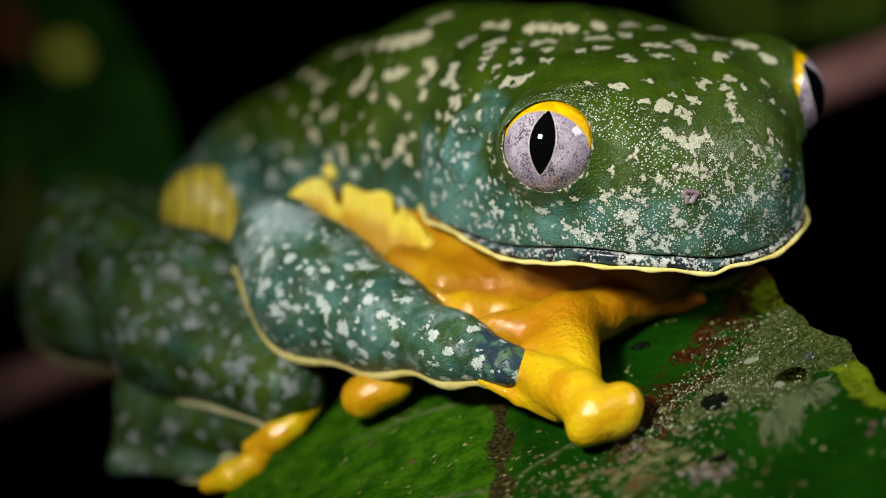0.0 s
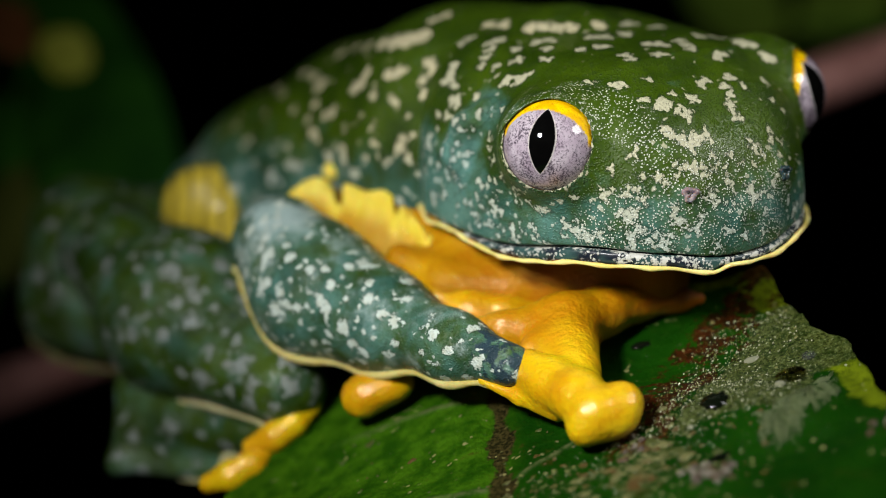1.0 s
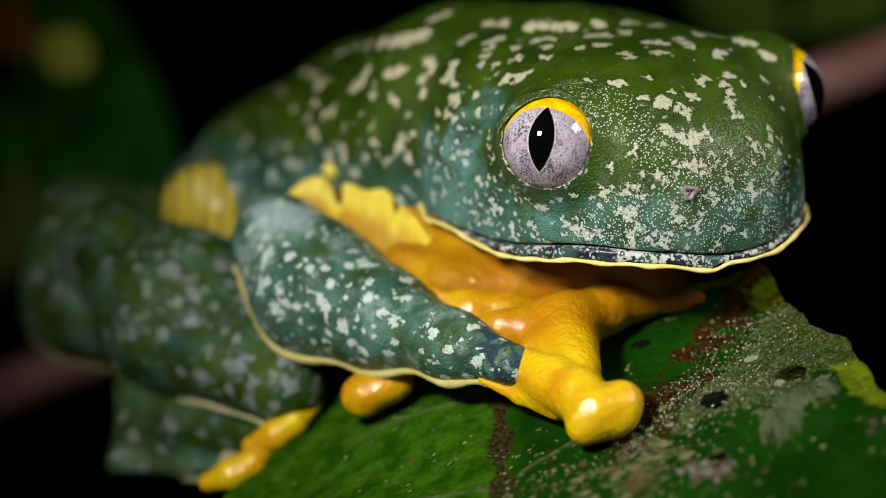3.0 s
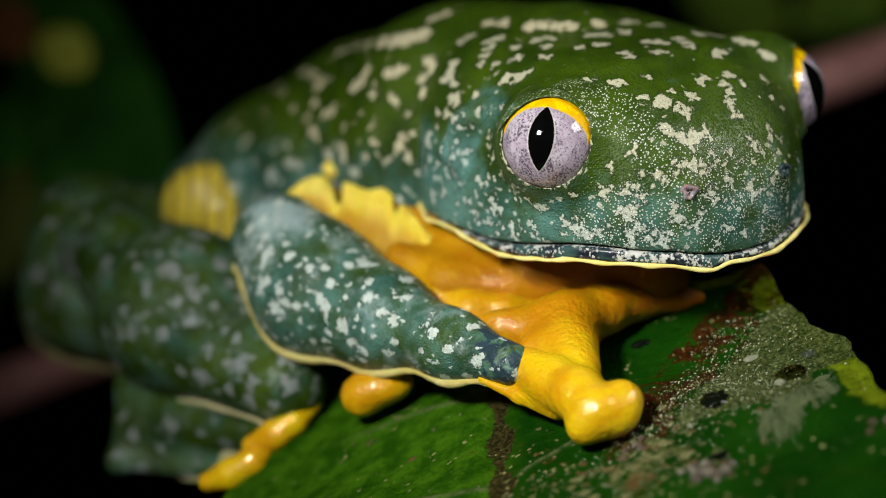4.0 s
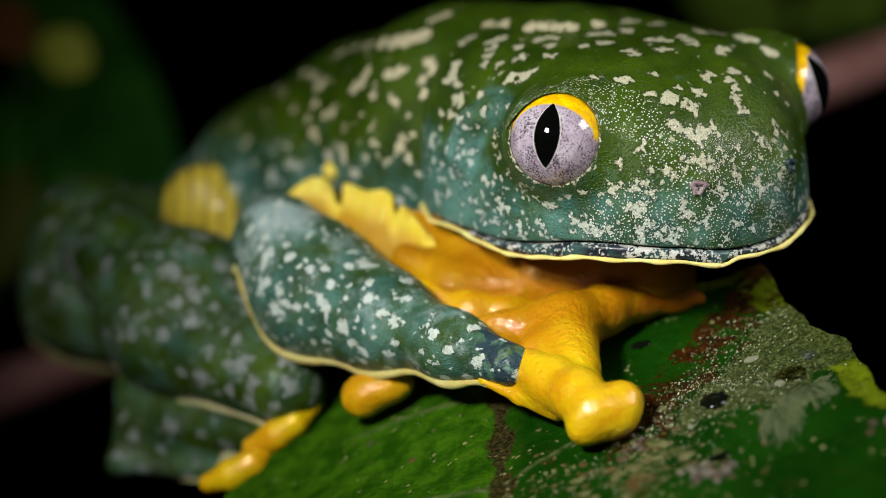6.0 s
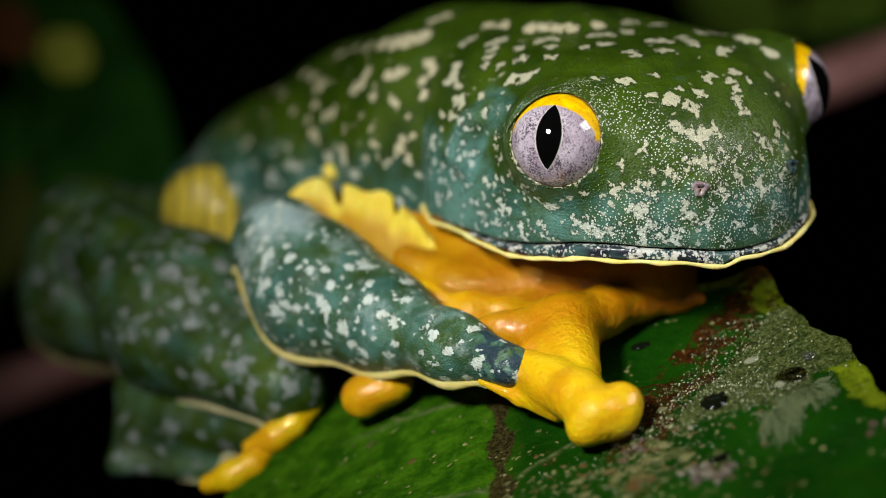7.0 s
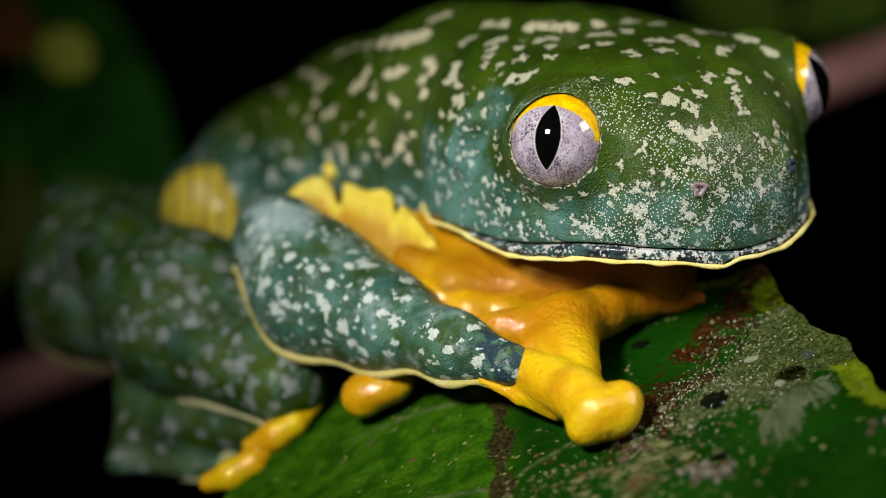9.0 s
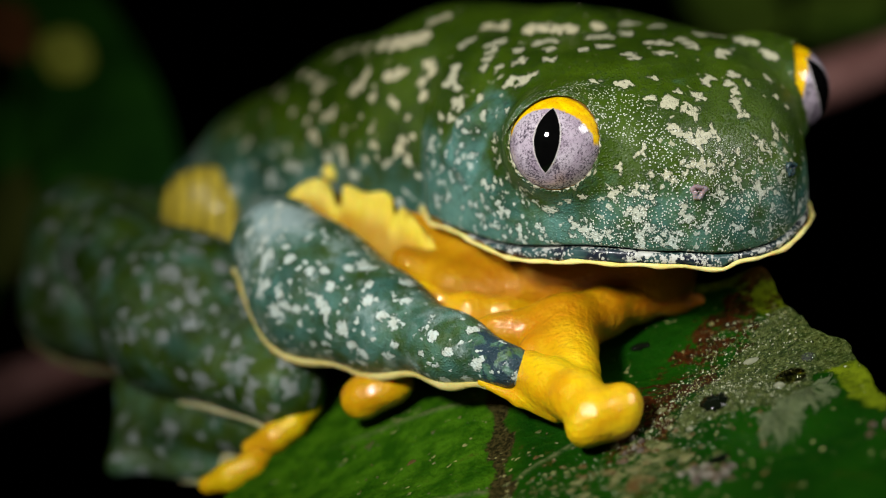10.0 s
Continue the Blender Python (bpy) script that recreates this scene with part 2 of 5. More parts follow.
def ragged(y, seed):
    """Small uneven bites along an edge."""
    return np.array([0.9 * noise.noise((0.35 * v, seed, 0.0)) + 0.16 * noise.noise((1.3 * v, seed, 3.0)) + 0.06 * noise.noise((4.0 * v, seed, 7.0)) for v in np.atleast_1d(y).ravel()]).reshape(np.shape(y))


def leaf_right(y):
    y = np.asarray(y, float)
    edge = np.interp(y, [-90, -60, -40, -25, -10.8, -3.0, -0.5, 0.8, 5.9, 13.8, 18, 24, 28], [6, 28, 37, 38.5, 35.8, 34.2, 33.0, 31.6, 30.6, 28.0, 20, 10, 5.5])
    return edge + ragged(y, 1.5)


def leaf_left(y):
    y = np.asarray(y, float)
    edge = np.interp(y, [-90, -60, -40, -15, 0, 10, 18, 24, 28], [4, -12, -19, -23, -22, -20, -15, -5, 4.2])
    return edge + ragged(y, 5.5)


def leaf_material():
    n = Nodes("leaf_blade")
    big, _ = n.noise(0.10, 4.0, 0.6)
    mid, _ = n.noise(0.35, 5.0, 0.7)
    small, _ = n.noise(1.1, 5.0, 0.7)
    tiny, _ = n.noise(3.2, 4.0, 0.7)
    crust, vein, rust, lime = n.attr("crust"), n.attr("vein"), n.attr("rust"), n.attr("lime")
    loose = n.math("SUBTRACT", mid, 0.5)
    green = n.mix(n.step(big, 0.3, 0.7), (0.002, 0.024, 0.0006), (0.006, 0.046, 0.001))
    green = n.mix(n.step(small, 0.5, 0.72, 0, 0.6), green, (0.014, 0.048, 0.002))
    # brighter greens painted on the half that catches the light
    green = n.mix(n.attr("lit_half"), green, n.mix(n.step(mid, 0.36, 0.66), (0.012, 0.056, 0.001), (0.050, 0.140, 0.004)))
    green = n.mix(n.step(mid, 0.60, 0.72, 0, 0.7), green, (0.045, 0.030, 0.006))
    green = n.mix(n.math("MULTIPLY", vein, n.step(small, 0.3, 0.6)), green, (0.10, 0.12, 0.045))
    limey = n.mix(n.step(small, 0.35, 0.65), (0.07, 0.10, 0.003), (0.16, 0.21, 0.006))
    limey = n.mix(n.step(tiny, 0.58, 0.70, 0, 0.7), limey, (0.05, 0.04, 0.01))
    colour = n.mix(n.step(n.math("ADD", lime, n.math("MULTIPLY", loose, 1.3)), 0.45, 0.65, 0, 0.9), green, limey)
    moss = n.mix(n.step(small, 0.35, 0.65), (0.020, 0.040, 0.006), (0.090, 0.110, 0.030))
    moss = n.mix(n.step(tiny, 0.54, 0.66), moss, (0.18, 0.22, 0.09))
    moss = n.mix(n.step(tiny, 0.47, 0.39), moss, (0.012, 0.020, 0.004))
    cedge = n.math("ADD", crust, n.math("MULTIPLY", loose, 1.7))
    colour = n.mix(n.step(cedge, 0.42, 0.62, 0, 0.92), colour, moss)
    redge = n.math("ADD", rust, n.math("MULTIPLY", n.math("SUBTRACT", n.noise(0.5, 6.0, 0.75)[0], 0.5), n.math("MULTIPLY", rust, 8.0)))
    brown = n.mix(n.step(small, 0.4, 0.6), (0.011, 0.003, 0.001), (0.042, 0.007, 0.002))
    brown = n.mix(n.step(tiny, 0.58, 0.68, 0, 0.8), brown, (0.22, 0.12, 0.035))
    colour = n.mix(n.step(redge, 0.45, 0.60, 0, 0.92), colour, brown)
    rib = n.math("ADD", n.attr("rib"), n.math("MULTIPLY", n.math("SUBTRACT", small, 0.5), 1.2))
    colour = n.mix(n.step(rib, 0.40, 0.62, 0, 0.95), colour, n.mix(n.step(tiny, 0.4, 0.6), (0.007, 0.005, 0.002), (0.050, 0.038, 0.012)))
    d, _ = n.cells(1.0, where=n.warp(1.5, 0.9))
    speck = n.math("MULTIPLY", n.step(d, 0.22, 0.15), n.step(n.noise(0.3, 3.0)[0], 0.52, 0.60))
    colour = n.mix(n.math("MULTIPLY", speck, 0.8), colour, (0.26, 0.25, 0.10))
    h = n.math("ADD", n.math("MULTIPLY", small, 0.9), n.math("MULTIPLY", n.step(cedge, 0.35, 0.65), n.math("MULTIPLY", tiny, 1.1)))
    n.bump(h, 0.42, 1.0)
    return n.done(colour, n.step(small, 0.3, 0.7, 0.45, 0.65), 0.02, 0.06, coat_rough=0.07)


LEAF = leaf_material()


def leaf_fields(x, y):
    s = x - VEIN_X
    side = np.abs(s)
    # side veins run forward and outward from the midrib
    v = np.where(s > 0, y - 0.55 * side, y - 0.35 * side)
    saw = np.abs((v / 13.5 + 0.12) % 1.0 - 0.5) * 13.5
    vein = np.exp(-(saw / 0.28) ** 2) * ramp(side, 0.5, 1.5) * ramp(-side, -16, -6)
    band = x - (17.2 + 0.56 * (y + 8.3))
    right = leaf_right(y[:, 0])[:, None]
    crust = ramp(band, 0.0, 2.6) * ramp(y, -10.5, -6.5) * (1 - ramp(x, 28.5, 31.0) * ramp(-y, 2, 5)) * ramp(-y, -12, -6)
    rust = np.exp(-((band + 1.8) / 4.4) ** 2) * ramp(y, -14, -6) * 0.68
    lime = np.exp(-((right - x) / 3.2) ** 2) * ramp(y, -19, -10)
    # the left half is lit: its light is put into the green
    lit_half = ramp(-s, -2.5, 1.5) * 0.85
    return {"lit_half": lit_half, "vein": np.clip(vein, 0, 1), "crust": crust, "rust": rust, "lime": lime, "rib": np.exp(-((side + 0.35 * np.sin(0.9 * y)) / 1.15) ** 2) * 0.85}


def build_leaf():
    rows, cols = 420, 260
    ys = np.linspace(-88, 27.5, rows)
    v = np.linspace(0, 1, cols)
    lo, hi = leaf_left(ys)[:, None], leaf_right(ys)[:, None]
    x = lo + (hi - lo) * v[None, :]
    y = np.repeat(ys[:, None], cols, 1)
    z = leaf_z(x, y)
    fields = leaf_fields(x, y)
    z = z + 0.12 * fields["vein"]
    top = np.stack([x, y, z], -1).reshape(-1, 3)
    low = top - np.array([0, 0, 0.35])
    q = np.arange(rows * cols).reshape(rows, cols)
    f = np.stack([q[:-1, :-1], q[:-1, 1:], q[1:, 1:], q[1:, :-1]], -1).reshape(-1, 4)
    faces = [f, f[:, ::-1] + rows * cols]
    rim = np.concatenate([q[0, :], q[1:, -1], q[-1, -2::-1], q[-2:0:-1, 0]])
    nxt = np.roll(rim, -1)
    faces.append(np.stack([nxt, rim, rim + rows * cols, nxt + rows * cols], -1))
    both = {k: np.concatenate([w.ravel(), w.ravel()]) for k, w in fields.items()}
    leaf = new("leaf")
    leaf.matrix_world = Matrix.Translation(at(0, 0, 0))
    tagged(leaf, "worn green rainforest leaf crusted with moss, lichen and brown stains", "leaf")
    part("blade", mesh_of("blade", np.concatenate([top, low]), np.concatenate(faces), LEAF, fields=both), leaf)
    knots = [(4.8, 26, float(leaf_z(4.8, 26)) - 0.2), (4.5, 45, -13), (3, 66, -16.5), (1.5, 84.6, -20.6)]
    path = smooth_path(knots)
    part("petiole", mesh_of("petiole", *tube(path, [0.8] * len(path)), LEAF), leaf, "thin green leaf stalk")
    return leaf


build_leaf()


def scatter_material(name, colours, rough):
    n = Nodes(name)
    geo = n.node("ShaderNodeNewGeometry")
    pick = geo.outputs["Random Per Island"]
    c = n.mix(n.step(pick, 0.3, 0.4), colours[0], colours[1])
    c = n.mix(n.step(pick, 0.65, 0.75), c, colours[2])
    v, _ = n.noise(4.0, 4.0, 0.7)
    c = n.mix(n.step(v, 0.4, 0.65, 0, 0.55), c, tuple(0.35 * x for x in colours[0]))
    n.bump(v, 0.1)
    return n.done(c, rough, 0.4)


def dab(x, y, r, h, rng, sides=10):
    """A low uneven cushion on the leaf: two rings and a top."""
    verts, faces = [], []
    phase = rng.rand() * 6.3
    stretch = 1 + 0.5 * rng.rand()
    for k, (f, up) in enumerate(((1.0, -0.05), (0.72, 0.7))):
        for j in range(sides):
            a = 2 * math.pi * j / sides
            q = r * f * (1 + 0.22 * math.sin(3 * a + phase) + 0.15 * (rng.rand() - 0.5))
            px, py = x + q * math.cos(a) * stretch, y + q * math.sin(a)
            verts.append((px, py, float(leaf_z(px, py)) + up * h))
    verts.append((x, y, float(leaf_z(x, y)) + h))
    for j in range(sides):
        k = (j + 1) % sides
        faces += [(j, k, sides + k, sides + j), (sides + j, sides + k, 2 * sides)]
    return verts, faces


def joined(name, pieces, mat, label, category):
    verts, faces = [], []
    for v, f in pieces:
        faces += [tuple(i + len(verts) for i in q) for q in f]
        verts += v
    ob = new(name, mesh_of(name, np.array(verts), faces, mat))
    ob.matrix_world = Matrix.Translation(at(0, 0, 0))
    return tagged(ob, label, category, kind="stuff")


def build_epiphylls():
    """Lichen, moss grains and crumbs that live on the leaf."""
    rng = np.random.RandomState(11)
    lichen = scatter_material("lichen_crust", ((0.055, 0.070, 0.012), (0.15, 0.15, 0.055), (0.085, 0.045, 0.008)), 0.5)
    bits = []
    for _ in range(110):
        x, y = rng.normal(16.2, 2.4), rng.normal(-12.0, 2.6)
        bits.append(dab(x, y, 0.12 + 0.34 * rng.rand() ** 2, 0.10, rng))
    for _ in range(170):
        x, y = rng.uniform(6, 26), rng.uniform(-19, -9)
        bits.append(dab(x, y, 0.05 + 0.22 * rng.rand() ** 3, 0.07, rng, 8))
    for _ in range(60):
        x, y = rng.normal(7.5, 1.6), rng.normal(-8.5, 3.0)
        bits.append(dab(x, y, 0.08 + 0.2 * rng.rand() ** 2, 0.08, rng))
    for _ in range(60):
        x, y = rng.uniform(-14, 4), rng.uniform(-14, 9)
        bits.append(dab(x, y, 0.08 + 0.3 * rng.rand() ** 3, 0.08, rng))
    for _ in range(20):
        x, y = rng.normal(16.4, 2.8), rng.normal(-12.6, 1.8)
        bits.append(dab(x, y, 0.30 + 0.42 * rng.rand() ** 1.5, 0.12, rng, 14))
    joined("lichen", bits, lichen, "cream and brown lichen dots on the leaf", "lichen")
    grain = scatter_material("moss_grain", ((0.12, 0.14, 0.05), (0.42, 0.44, 0.30), (0.08, 0.10, 0.02)), 0.10)
    bits = []
    for _ in range(1600):
        y = rng.uniform(-9.5, 8)
        x = 16.6 + 0.56 * (y + 8.3) + abs(rng.normal(0, 6.0)) - 1.5 + rng.normal(0, 1.2)
        if x < float(leaf_right(np.array([y]))[0]) - 1.0:
            bits.append(dab(x, y, 0.03 + 0.07 * rng.rand() ** 3, 0.05 + 0.08 * rng.rand(), rng, 5))
    for _ in range(380):
        x, y = rng.normal(24.5, 3.2), rng.normal(-5.5, 2.4)
        bits.append(dab(x, y, 0.03 + 0.06 * rng.rand() ** 3, 0.06 + 0.06 * rng.rand(), rng, 5))
    for _ in range(420):
        x, y = rng.normal(15.5, 3.5), rng.normal(-11.5, 3.0)
        bits.append(dab(x, y, 0.03 + 0.06 * rng.rand() ** 2, 0.06, rng, 5))
    joined("moss", bits, grain, "pale glistening moss grains crusting the leaf", "moss")
    # feathery lichen fans
    hair = scatter_material("lichen_fan_threads", ((0.070, 0.100, 0.035), (0.14, 0.17, 0.075), (0.09, 0.12, 0.045)), 0.5)
    for cx, cy, reach, lo, hi in ((27.0, -9.6, 2.6, 185, 350), (29.8, -6.4, 2.6, 200, 390), (28.2, -8.0, 1.8, 190, 330)):
        bits = []
        for _ in range(100):
            a = radians(rng.uniform(lo, hi))
            r0, r1 = reach * rng.uniform(0.0, 0.55), reach * rng.uniform(0.55, 1.0)
            pts = []
            for i in range(6):
                r = r0 + (r1 - r0) * i / 5
                b = a + 0.12 * math.sin(5 * i + a * 7)
                x, y = cx + r * math.cos(b), cy + 2.0 * r * math.sin(b)
                pts.append((x, y, float(leaf_z(x, y)) + 0.05))
            v, f = tube(pts, [0.035, 0.035, 0.04, 0.045, 0.04, 0.02], 4)
            bits.append(([tuple(q) for q in v], f))
        joined("lichen_fan", bits, hair, "feathery grey-green lichen fan spread on the leaf", "lichen")
    # crumbs of grey-pink debris
    crumb = scatter_material("debris", ((0.075, 0.055, 0.040), (0.19, 0.17, 0.13), (0.07, 0.04, 0.012)), 0.6)
    for cx, cy, many in ((20.9, -15.7, 34), (35.0, -15.2, 16), (15.4, -8.8, 6)):
        joined("debris", [dab(cx + rng.normal(0, 0.8), cy + rng.normal(0, 0.7), 0.14 + 0.24 * rng.rand(), 0.35, rng) for _ in range(many)], crumb,
               "crumbly grey-pink debris lying on the leaf", "debris")


def lump(name, x, y, size, mat, label, category, turn=0, rough=0.0):
    """A rounded bead resting on the leaf."""
    verts, faces = [], []
    for i in range(9):
        a = math.pi / 2 * i / 8
        for j in range(20):
            b = 2 * math.pi * j / 20
            k = 1 + 0.06 * math.sin(3 * b + 1) + rough * noise.noise((2.2 * math.cos(b), 2.2 * math.sin(b), 2.0 * a + x))
            verts.append((size[0] * k * math.cos(a) * math.cos(b), size[1] * k * math.cos(a) * math.sin(b), size[2] * math.sin(a)))
    for i in range(8):
        for j in range(20):
            k = (j + 1) % 20
            faces.append((i * 20 + j, i * 20 + k, (i + 1) * 20 + k, (i + 1) * 20 + j))
    faces.append(tuple(reversed(range(20))))
    ob = new(name, mesh_of(name, np.array(verts), faces, mat))
    ob.matrix_world = Matrix.Translation(at(x, y, float(leaf_z(x, y)) - 0.03)) @ pose(0, 0, 0, 8, -14, turn)
    return tagged(ob, label, category)


def drop_material(name, tint, clear):
    n = Nodes(name)
    v, _ = n.noise(1.5, 3.0)
    i = n.bsdf.inputs
    i["Transmission Weight"].default_value, i["IOR"].default_value = clear, 1.33
    return n.done(n.mix(v, tint, tuple(0.7 * x for x in tint)), 0.04, 0.5)


def build_drops():
    amber = drop_material("amber_drop", (0.62, 0.55, 0.22), 1.0)
    water = drop_material("water_drop", (0.8, 0.9, 0.75), 0.95)
    milk = drop_material("milky_bead", (0.40, 0.42, 0.28), 0.45)
    pitch = drop_material("dark_blob", (0.004, 0.006, 0.003), 0.0)
    lump("droplet", 28.6, -3.9, (1.45, 1.05, 0.75), amber, "amber water droplet on the mossy leaf", "droplet", 25)
    lump("droplet", 27.5, -5.4, (0.5, 0.42, 0.4), milk, "small milky droplet on the mossy leaf", "droplet")
    lump("droplet", 25.8, 0.8, (0.75, 0.42, 0.3), milk, "pale flat droplet on the mossy leaf", "droplet", 15)
    lump("droplet", 30.3, -1.2, (0.65, 0.7, 0.35), water, "clear green droplet on the mossy leaf", "droplet")
    lump("droplet", 20.0, -8.8, (0.3, 0.28, 0.25), milk, "small milky droplet on the leaf", "droplet")
    # black lump put where the leaf has a dark pit
    lump("seed", 22.2, -6.6, (1.1, 1.15, 0.6), pitch, "black lump standing in for a dark hole in the moss", "seed", 30, 0.6)
    lump("seed", 22.0, -13.6, (0.9, 0.45, 0.35), pitch, "black shrivelled seed on the leaf", "seed", 20, 0.6)
    lump("seed", 17.0, 8.0, (0.9, 0.5, 0.35), pitch, "dark fleck of bark on the leaf", "seed", 10, 0.6)


build_epiphylls()
build_drops()

# ---- the frog ----
HEAD_TURN, HEAD_ROLL = 34.0, 2.8
HEAD_AT = (12.90, 22.46, -1.50)
JAW_W, JAW_L, CROWN = 14.7, 22.5, 15.0
EYE_C = np.array([12.0, 12.2, 9.7])        # forward, sideways, up from the middle of the jaw's hinge
EYE_R = 4.12
FROG_AT = Vector((-2.0, 8.0, -18.0))

frog = new("frog")
frog.matrix_world = Matrix.Translation(at(*FROG_AT))
tagged(frog, "green tree frog with pale blotches and yellow fingers on a leaf", "frog")


def frog_part(name, verts, faces, mats, label="", fields=None):
    """A part given in the subject's millimetres."""
    return part(name, mesh_of(name, verts - np.array(FROG_AT), faces, mats, fields=fields), frog, label)


def jaw_half(f):
    """Half the jaw's width at f mm before the hinge: a blunt, square snout."""
    t = np.clip(f / JAW_L, 0, 1)
    return JAW_W * (1 - t ** 2.6) ** 0.46 * (1 - 0.03 * np.clip(-f - 4, 0, 10))


def jaw_rise(f):
    """The gape climbs behind the eye."""
    return 0.0035 * np.clip(8.0 - f, 0, 17) ** 2 + 1.25 * np.exp(-((f - 16.0) / 6.5) ** 2) - 0.55 * ramp(f, 20.6, 22.4)


def crown(f):
    return np.interp(f, [-14, -4, 6, 12, 17, 20, 23], [CROWN + 0.9, CROWN + 0.9, CROWN + 0.75, 15.25, 13.1, 10.4, 8.0])


def eye_centres():
    return [EYE_C * (1, s, 1) + np.array((0, 0.4, 0.2)) * (s > 0) for s in (-1, 1)]     # y points to the frog's left


EYE_WAY = [Vector((0.75, -0.62, 0.24)).normalized(), Vector((0.74, 0.64, 0.16)).normalized()]


FOLD = [(6.2, 11.6, 11.4, 0.75), (3.8, 12.7, 11.0, 1.2), (1.8, 13.7, 9.3, 1.5), (0.9, 14.4, 7.0, 1.3), (0.6, 13.8, 3.6, 0.3)]


def head_field(p):
    f, r, u = p[..., 0], p[..., 1], p[..., 2]
    u = u - jaw_rise(f)
    h = crown(f) - jaw_rise(f)
    uu = np.clip(u / h, -1, 2)
    w = jaw_half(np.minimum(f, JAW_L - 0.01)) * (1 - 0.07 * np.clip(uu, 0, 1) ** 2) + 0.01
    n = 3.8
    q = (np.abs(r / w) ** n + np.abs(u / h) ** n) ** (1 / n) - 1
    d = q * np.minimum(np.minimum(w, h), 9.0)
    d = smax(d, f - (JAW_L - 0.045 * r * r * 0.35 - 0.25 * np.clip(u - 3, 0, 20) ** 1.15), 2.0)
    d = smax(d, -f - 9.0, 3.0)
    for k, (c, way) in enumerate(zip(eye_centres(), EYE_WAY)):
        way = np.array(way, np.float32)
        d = smin(d, np.linalg.norm(p - (c - way * (0.97, 0.97)[k]), axis=-1) - (EYE_R + 0.55), 1.8)
        if k == 1:
            d = smin(d, np.linalg.norm(p - (c - way * 2.4 + np.array((0.0, 0.0, 1.5))), axis=-1) - 3.7, 1.5)
    d = smax(d, 0.05 - u, 0.5)
    for c in eye_centres():
        d = smax(d, EYE_R + 0.03 - np.linalg.norm(p - c, axis=-1), 0.22)
    # fold behind the eye, round the sunken eardrum
    for s in (-1, 1):
        d = smin(d, chain(p, [(k[0], s * k[1], k[2], k[3]) for k in FOLD], 0.6), 0.35)
        d = smax(d, 3.2 - np.linalg.norm(p - np.array((4.0, s * 17.3, 7.4)), axis=-1), 1.2)
    # nostrils sit on low swellings
    for s in (-1, 1):
        c = np.array([20.4, s * 4.7, 5.7])
        d = smin(d, np.linalg.norm(p - c, axis=-1) - 0.95, 1.4)
    return d


def head_tone(v):
    fold = chain(np.abs(v * np.array((0.0, 1.0, 0.0))) + v * np.array((1.0, 0.0, 1.0)), FOLD, 0.6)
    return 0.45 * np.exp(-(np.clip(fold, 0, 9) / 0.9) ** 2) + ramp(-v[:, 2], -12.0, -1.0) * 0.65 + 0.3 * ramp(-v[:, 0], -8, 2) * ramp(-v[:, 2], -11, -7)


# pale blotches of the skin: place and radius in millimetres, by region of the frog
CROWN_BLOTCHES_A = [
    (-5.6, -8.9, 14.7, 0.5), (-5.5, -8.1, 15, 0.5), (-3.5, -11.2, 13.5, 0.54), (-3.3, -11.8, 13.1, 0.44), (-3.3, -12.4, 12.3, 0.49),
    (-2.8, -12.1, 12.6, 0.39), (-2.2, -7.7, 15.2, 0.69), (-2.1, -12.5, 12.2, 0.49), (-1.2, -8.8, 14.8, 0.54), (-1, -13, 11.2, 0.49),
    (-0.5, -9.9, 14.3, 0.44), (-0.3, -13.2, 11, 0.44), (-0, -10.7, 13.9, 0.39), (1.3, -8.1, 15, 0.44), (1.6, -10.4, 14, 0.34), (1.6,
    -5.8, 15.4, 0.69), (1.7, -4.9, 15.5, 0.69), (1.7, -12.7, 11.9, 0.34), (2, 3.3, 15.6, 0.9), (2.9, -9.5, 14.5, 0.34), (3.1, -9,
    14.7, 0.39), (3.7, -6.5, 15.3, 0.49), (4, -11.2, 13.3, 0.44), (4.2, -1.9, 15.5, 0.59)]
CROWN_BLOTCHES_B = [
    (4.3, -1.1, 15.5, 0.79), (4.4, -10.8, 13.6, 0.43), (4.5, 5.1, 15.4, 0.7), (5, 0.9, 15.5, 0.64), (5.3, -8.1, 14.9, 0.29), (5.5,
    -10.8, 13.5, 0.39), (5.9, -10.2, 14, 0.39), (6, -7.9, 14.9, 0.39), (6.5, -4.9, 15.4, 0.39), (7.1, -3, 15.4, 0.63), (8.1, 8.2,
    14.7, 0.7), (8.5, 0.9, 15.3, 0.73), (8.6, 6.6, 15, 0.69), (9.2, 1.4, 15.2, 0.68), (9.2, 3.7, 15.2, 0.54), (10.1, -3.1, 15.1,
    0.53), (10.4, 3.4, 15.1, 0.54), (10.6, 9.1, 14.1, 0.49), (11.2, -2.9, 15, 0.53), (11.2, 9.5, 13.9, 0.59), (11.4, -0.3, 15.1,
    0.48), (11.4, 10.5, 13.9, 0.89), (11.7, 3, 15, 0.44), (12.1, -8.3, 14.1, 0.28)]
